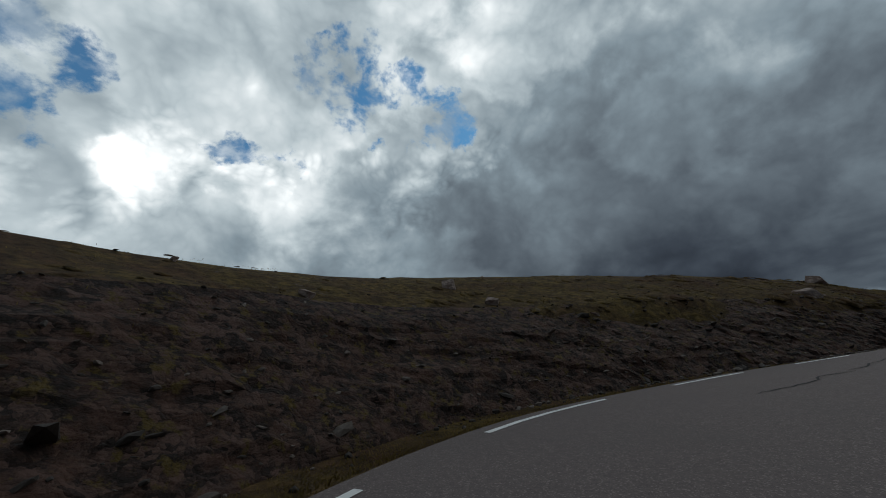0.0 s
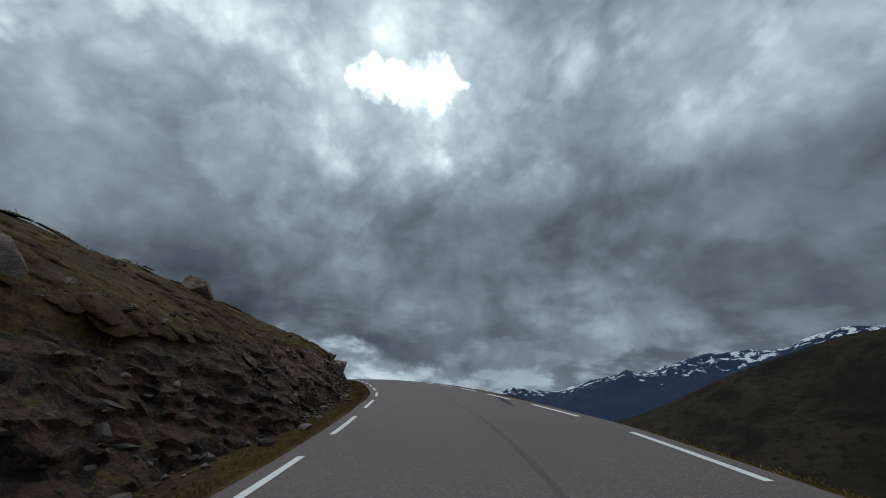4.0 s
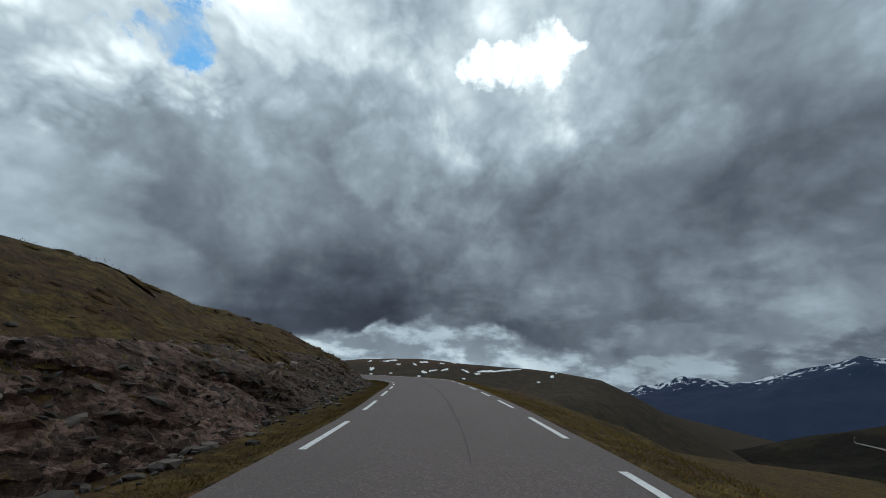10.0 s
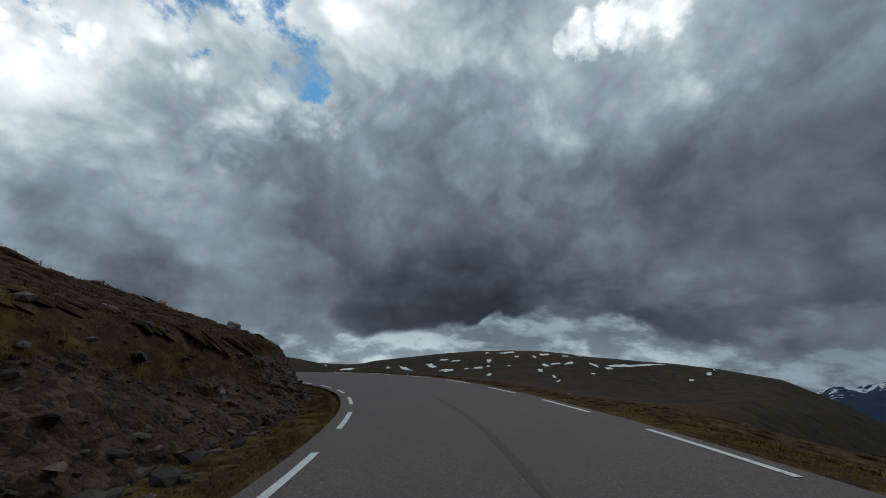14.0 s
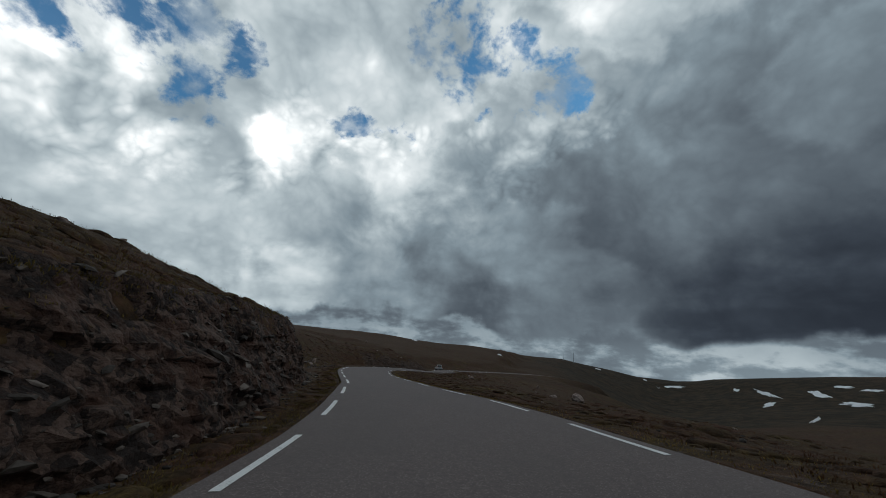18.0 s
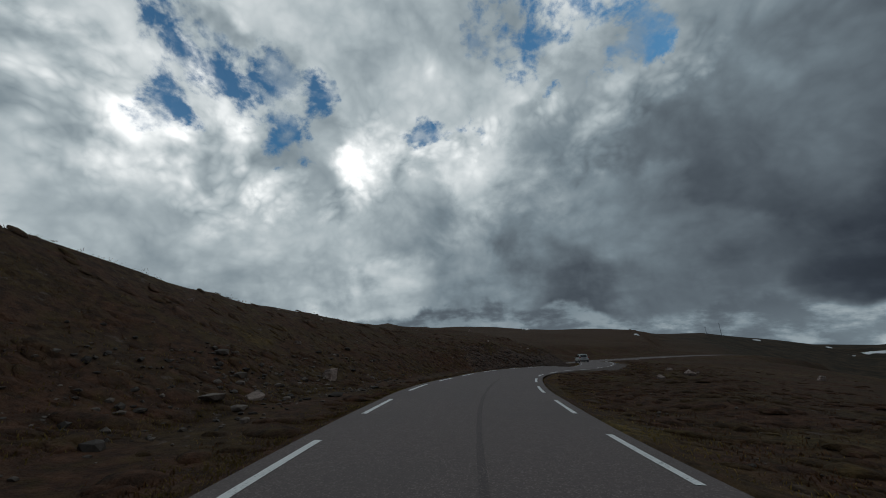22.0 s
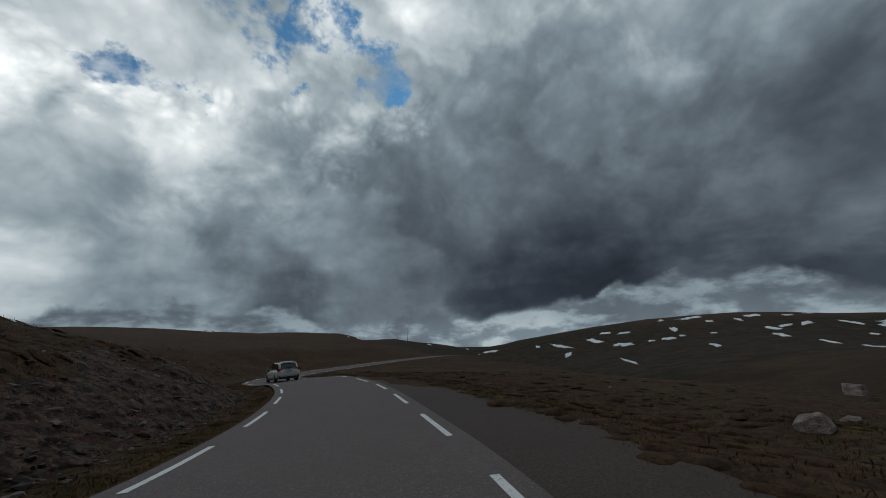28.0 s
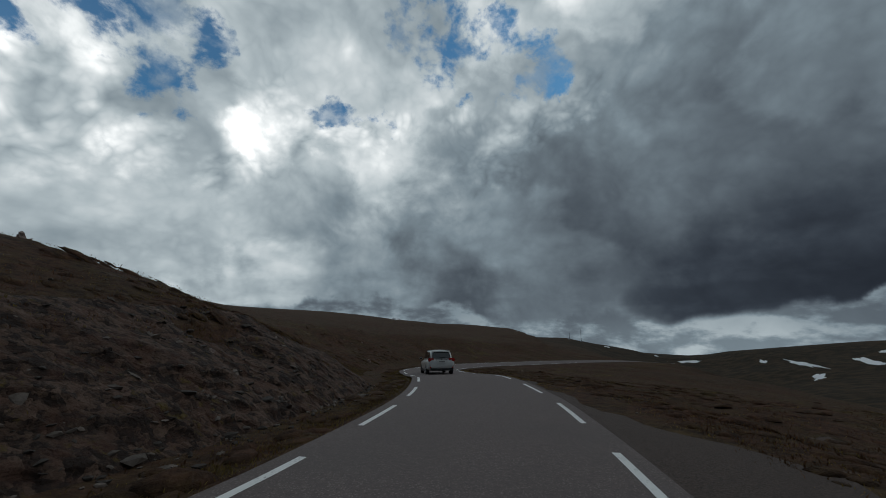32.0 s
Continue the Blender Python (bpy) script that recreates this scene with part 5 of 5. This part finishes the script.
def snow_patch(az, below, wide, tall, slant, seed):
    """A sheet of old snow lying in a hollow of the slope, ragged at its rim."""
    n, rings = 36, 3
    a = np.linspace(0, 2 * math.pi, n, endpoint=False)
    wob = np.maximum(0.3, 1 + 0.9 * fbm(np.cos(a) * 2 + seed * 3, np.sin(a) * 2, 0.8, 3, seed) + 0.6 * fbm(np.cos(a) * 6, np.sin(a) * 6 + seed, 0.8, 2, seed))
    u = np.concatenate([[0.0], np.repeat(np.arange(1, rings + 1) / rings, n)])
    ca, sa, ww = (np.concatenate([[0.0], np.tile(q, rings)]) for q in (np.sign(np.cos(a)) * np.abs(np.cos(a)) ** 0.8, np.sin(a), wob))
    across = ca * ww * u * wide * 0.36
    sag = 0.35 * tall * fbm(across * 1.5 / wide + seed, across * 0 + seed, 1.6, 3, seed)
    down = sa * ww * u * tall * 0.36 + slant * across + sag
    x, y = seen_at(az - across, np.maximum(below + down, 0.04))
    z = ground_z(x, y) + np.concatenate([[0.7], np.repeat([0.7, 0.55, -0.25], n)])
    f = [(0, 1 + i, 1 + (i + 1) % n) for i in range(n)]
    for k in range(rings - 1):
        o, q = 1 + k * n, 1 + (k + 1) * n
        f += [(o + i, q + i, q + (i + 1) % n, o + (i + 1) % n) for i in range(n)]
    ob = mesh_object("snow_patch", np.column_stack([x, y, z]), f, SNOW)
    if sum(p.normal.z for p in ob.data.polygons) < 0:
        ob.data.flip_normals()
    tagged(ob, "patch of old white snow lying on the dark hillside", "snow", "snow patches on the hills")


# snow on the far hills: azimuth, depth below the skyline, width and height (degrees as seen from the plateau) and slant
SNOW_SADDLE = ((-8.5, 0.12, 1.6, 0.16, 0), (-22.5, 0.8, 0.9, 0.12, 0), (-35, 0.25, 1, 0.15, 0), (-40.6, 0.35, 0.6, 0.2, 0), (-43.2, 0.75, 4.4, 0.45, -0.05), (-50.3, 1.4, 0.9, 0.4, 0), (-53.1, 1.8, 3.1, 0.5, 0.45),
          (-53.4, 3.1, 1.4, 0.6, -0.3), (-57.7, 2, 2.4, 0.6, 0.35), (-58, 4.6, 0.6, 1, 0), (-59.2, 1.1, 2.3, 0.3, 0), (-60.2, 2.8, 3.7, 0.5, 0.02), (-61.3, 1.4, 2.2, 0.3, 0), (-63.4, 2.7, 1.1, 0.2, 0),
          (-65.5, 2.7, 1.7, 0.3, 0), (-66.1, 0.4, 0.9, 0.2, 0), (-66.8, 1.6, 1.2, 0.8, 0), (-67, 2.5, 0.8, 0.2, 0), (-68.2, 3.8, 1, 0.4, 0.2), (-69.2, 0.4, 3.3, 0.4, -0.05))
SNOW_RIDGE = ((-70.1, 2.4, 1, 0.2, 0), (-70.9, 1, 1.2, 0.3, 0), (-73.6, 0.9, 1, 0.3, 0.4), (-75, 0.5, 1.9, 0.3, 0), (-75.4, 2.8, 1, 0.5, 0.2), (-75.7, 2, 1.5, 0.4, 0.3), (-77.1, 1.7, 1.8, 0.3, -0.2),
          (-78, 3.5, 1.1, 0.3, 0.3), (-78.1, 0.5, 1.2, 0.2, 0), (-78.9, 1.4, 1.7, 0.4, -0.1), (-79.5, 4.1, 0.6, 0.3, 0.3), (-79.8, 0.3, 1.2, 0.1, 0), (-82.2, 1.3, 1.8, 0.3, 0.1), (-82.6, 2.5, 1.2, 0.2, 0),
          (-84.3, 1.5, 1.4, 0.4, 0), (-85.5, 1, 4.4, 0.5, -0.12), (-88.3, 0.5, 4.4, 0.3, -0.15), (-94.2, 1.8, 0.8, 0.3, 0), (-95.6, 0.7, 0.9, 0.4, 0), (-96, 0.3, 0.4, 0.2, 0))
for k, row in enumerate(SNOW_SADDLE + SNOW_RIDGE):
    snow_patch(*row, k + 1)


# ---------------------------------------------------------------- the white estate car ahead on the road
def paint(name, colour, rough, metal=0.0, coat=0.0):
    m, n = material(name)
    v, _ = n.noise(where(n), 5.0, 4)
    dirt, _ = n.noise(where(n), 18.0, 5, 0.7)
    c = n.mix(v, tuple(x * 0.94 for x in colour), colour)
    n.link(n.mix(n.math("MULTIPLY", n.step(dirt, 0.5, 0.75), 0.25), c, tuple(0.6 * x + 0.02 for x in colour)), n.shader.inputs["Base Color"])
    n.shader.inputs["Roughness"].default_value, n.shader.inputs["Metallic"].default_value = rough, metal
    n.shader.inputs["Coat Weight"].default_value = coat
    return m


CAR_WHITE = paint("white car paint", (0.62, 0.62, 0.6), 0.35, 0.0, 0.6)
CAR_BLACK = paint("black plastic", (0.02, 0.02, 0.021), 0.55)
CAR_GLASS = paint("dark tinted glass", (0.012, 0.014, 0.016), 0.06, 0.0, 0.3)
CAR_RED = paint("red lamp plastic", (0.42, 0.02, 0.018), 0.2, 0.0, 0.5)
CAR_CHROME = paint("bright alloy", (0.55, 0.55, 0.56), 0.25, 0.9)
PLATE = paint("white number plate", (0.75, 0.75, 0.73), 0.4)
RUBBER = paint("black tyre rubber", (0.018, 0.018, 0.018), 0.8)


def loft(sections, n=14, power=3.2):
    """A closed hull through rounded sections (y, half width, bottom, top)."""
    bm = bmesh.new()
    rings = []
    for y, w, z0, z1 in sections:
        ring = []
        for k in range(2 * n):
            a = math.pi * k / n
            c, s = math.cos(a), math.sin(a)
            ring.append(bm.verts.new((w * math.copysign(abs(c) ** (2 / power), c), y, (z0 + z1) / 2 + (z1 - z0) / 2 * math.copysign(abs(s) ** (2 / power), s))))
        rings.append(ring)
    for a, b in zip(rings, rings[1:]):
        for k in range(2 * n):
            bm.faces.new((a[k], a[(k + 1) % (2 * n)], b[(k + 1) % (2 * n)], b[k]))
    bm.faces.new(rings[0])
    bm.faces.new(rings[-1][::-1])
    bmesh.ops.recalc_face_normals(bm, faces=bm.faces)
    for f in bm.faces:
        f.smooth = True
    return bm


def sheet(points, thick=0.012):
    """A thin plate through a ring of points."""
    bm = bmesh.new()
    f = bm.faces.new([bm.verts.new(p) for p in points])
    bm.normal_update()
    nrm = f.normal.copy()
    ext = bmesh.ops.extrude_face_region(bm, geom=[f])
    bmesh.ops.translate(bm, vec=nrm * thick, verts=[v for v in ext["geom"] if isinstance(v, bmesh.types.BMVert)])
    bmesh.ops.recalc_face_normals(bm, faces=bm.faces)
    return bm


def wheel(car, x, y):
    ty = bmesh.new()
    bmesh.ops.create_cone(ty, cap_ends=True, segments=28, radius1=0.335, radius2=0.335, depth=0.215)
    bmesh.ops.bevel(ty, geom=[e for e in ty.edges if len(e.link_faces) == 2 and e.calc_face_angle(0) > 1], offset=0.035, segments=3, affect="EDGES")
    bmesh.ops.transform(ty, matrix=Matrix.Translation((x, y, 0.335)) @ Matrix.Rotation(math.pi / 2, 4, "Y"), verts=ty.verts)
    tyre = part("wheel", ty, RUBBER, car, "black road tyre")
    out = math.copysign(0.1, x)
    part("rim", tube(0.215, 0.2, 0.04, (x + out, y, 0.335), "X", 20), CAR_CHROME, tyre, "alloy rim")
    for k in range(5):
        a = k * 1.2566
        part("spoke", box(0.03, 0.05, 0.19, (x + out * 1.22, y + math.sin(a) * 0.1, 0.335 + math.cos(a) * 0.1), 0.008, Matrix.Rotation(-a, 4, "X")), CAR_CHROME, tyre)


def estate_car(m):
    car = new("estate_car")
    body = loft(((-2.40, 0.70, 0.42, 0.78), (-2.36, 0.80, 0.36, 0.90), (-2.22, 0.87, 0.30, 0.99), (-1.7, 0.905, 0.22, 1.0), (-0.6, 0.91, 0.20, 0.98), (0.7, 0.91, 0.20, 0.96),
                 (1.3, 0.90, 0.21, 0.93), (1.9, 0.87, 0.25, 0.86), (2.25, 0.80, 0.28, 0.76), (2.38, 0.68, 0.34, 0.66)), power=4.2)
    part("body", body, CAR_WHITE, car)
    cabin = loft(((-2.26, 0.70, 0.88, 1.02), (-2.12, 0.70, 0.88, 1.30), (-1.92, 0.685, 0.88, 1.50), (-1.2, 0.69, 0.88, 1.575), (-0.2, 0.69, 0.88, 1.59), (0.35, 0.67, 0.88, 1.54), (0.85, 0.70, 0.86, 1.25), (1.35, 0.72, 0.84, 0.93)), power=4.5)
    part("cabin", cabin, CAR_WHITE, car)
    rear = sheet([(0.60, -2.292, 1.03), (0.56, -2.10, 1.40), (0.0, -2.09, 1.425), (-0.56, -2.10, 1.40), (-0.60, -2.292, 1.03), (0.0, -2.30, 1.01)][::-1])
    pane = part("rear_window", rear, CAR_GLASS, car, "dark tinted rear window")
    part("wiper", box(0.42, 0.02, 0.02, (0.08, -2.30, 1.08), 0.004, Matrix.Rotation(0.12, 4, "Y")), CAR_BLACK, pane)
    part("spoiler", box(1.16, 0.22, 0.05, (0, -2.08, 1.475), 0.02), CAR_WHITE, car)
    for x in (-1, 1):
        for y0, y1, z0, z1, lean_ in ((-1.95, -1.2, 1.02, 1.42, 0.2), (-1.12, -0.3, 1.02, 1.46, 0.02), (-0.22, 0.72, 1.01, 1.46, -0.34)):
            pts_ = [(x * 0.728, y0, z0), (x * 0.735, y1, z0), (x * 0.70, y1 + min(lean_, 0), z1), (x * 0.70, y0 + max(lean_, 0), z1)]
            part("side_window", sheet(pts_ if x > 0 else pts_[::-1], 0.008), CAR_GLASS, car, "dark tinted side window")
        part("roof_rail", tube(0.022, 0.022, 2.0, (x * 0.56, -0.75, 1.545), "Y", 8), CAR_BLACK, car, "black roof rail")
        lamp_ = part("tail_light", box(0.40, 0.15, 0.22, (x * 0.685, -2.29, 0.92), 0.04), CAR_RED, car, "red tail light")
        part("lens", box(0.14, 0.02, 0.08, (x * 0.60, -2.368, 0.88), 0.01), PLATE, lamp_, "clear reversing lens")
        part("reflector", box(0.1, 0.03, 0.17, (x * 0.72, -2.385, 0.5), 0.01), CAR_RED, car, "upright red reflector")
        mirror = part("mirror", box(0.2, 0.12, 0.15, (x * 1.0, 0.62, 1.02), 0.04), CAR_WHITE, car)
        part("mirror_glass", box(0.16, 0.012, 0.11, (x * 1.0, 0.556, 1.02), 0.004), CAR_GLASS, mirror)
        for y in (-0.95, 0.1):
            part("door_handle", box(0.03, 0.2, 0.035, (x * 0.92, y, 0.84), 0.01), CAR_WHITE, car)
        part("sill", box(0.06, 2.3, 0.14, (x * 0.9, 0.0, 0.26), 0.02), CAR_BLACK, car, "black plastic sill")
        for y in (-1.38, 1.37):
            wheel(car, x * 0.80, y)
        part("headlight", box(0.32, 0.2, 0.16, (x * 0.62, 2.24, 0.68), 0.04), CAR_CHROME, car, "clear headlight")
    part("bumper", box(1.62, 0.2, 0.26, (0, -2.33, 0.56), 0.07), CAR_WHITE, car)
    part("valance", box(1.5, 0.16, 0.17, (0, -2.33, 0.36), 0.04), CAR_BLACK, car, "black plastic lower valance")
    part("tailgate_trim", box(0.78, 0.03, 0.045, (0, -2.40, 0.92), 0.012), CAR_CHROME, car, "bright trim over the number plate")
    plate = part("number_plate", box(0.52, 0.015, 0.115, (0, -2.425, 0.80), 0.004), PLATE, car, "white number plate with dark bars")
    for k in range(7):
        part("plate_bar", box(0.035, 0.006, 0.07, (-0.18 + k * 0.06, -2.436, 0.80)), CAR_BLACK, plate)
    part("badge", tube(0.05, 0.05, 0.015, (0, -2.41, 0.975), "Y", 16), CAR_CHROME, car, "oval maker's badge")
    part("exhaust", tube(0.035, 0.035, 0.16, (0.5, -2.36, 0.26), "Y", 12), CAR_CHROME, car)
    car.matrix_basis = m
    return tagged(car, "white estate car with red tail lights standing on the road", "car")


_c, _f = at(np.array([254.5]), np.array([-0.25]), 0.03)[0], at(np.array([256.0]), np.array([-0.25]), 0.03)[0]
_h = Vector((_f - _c).tolist())
estate_car(Matrix.Translation(_c.tolist()) @ _h.to_track_quat("Y", "Z").to_matrix().to_4x4())
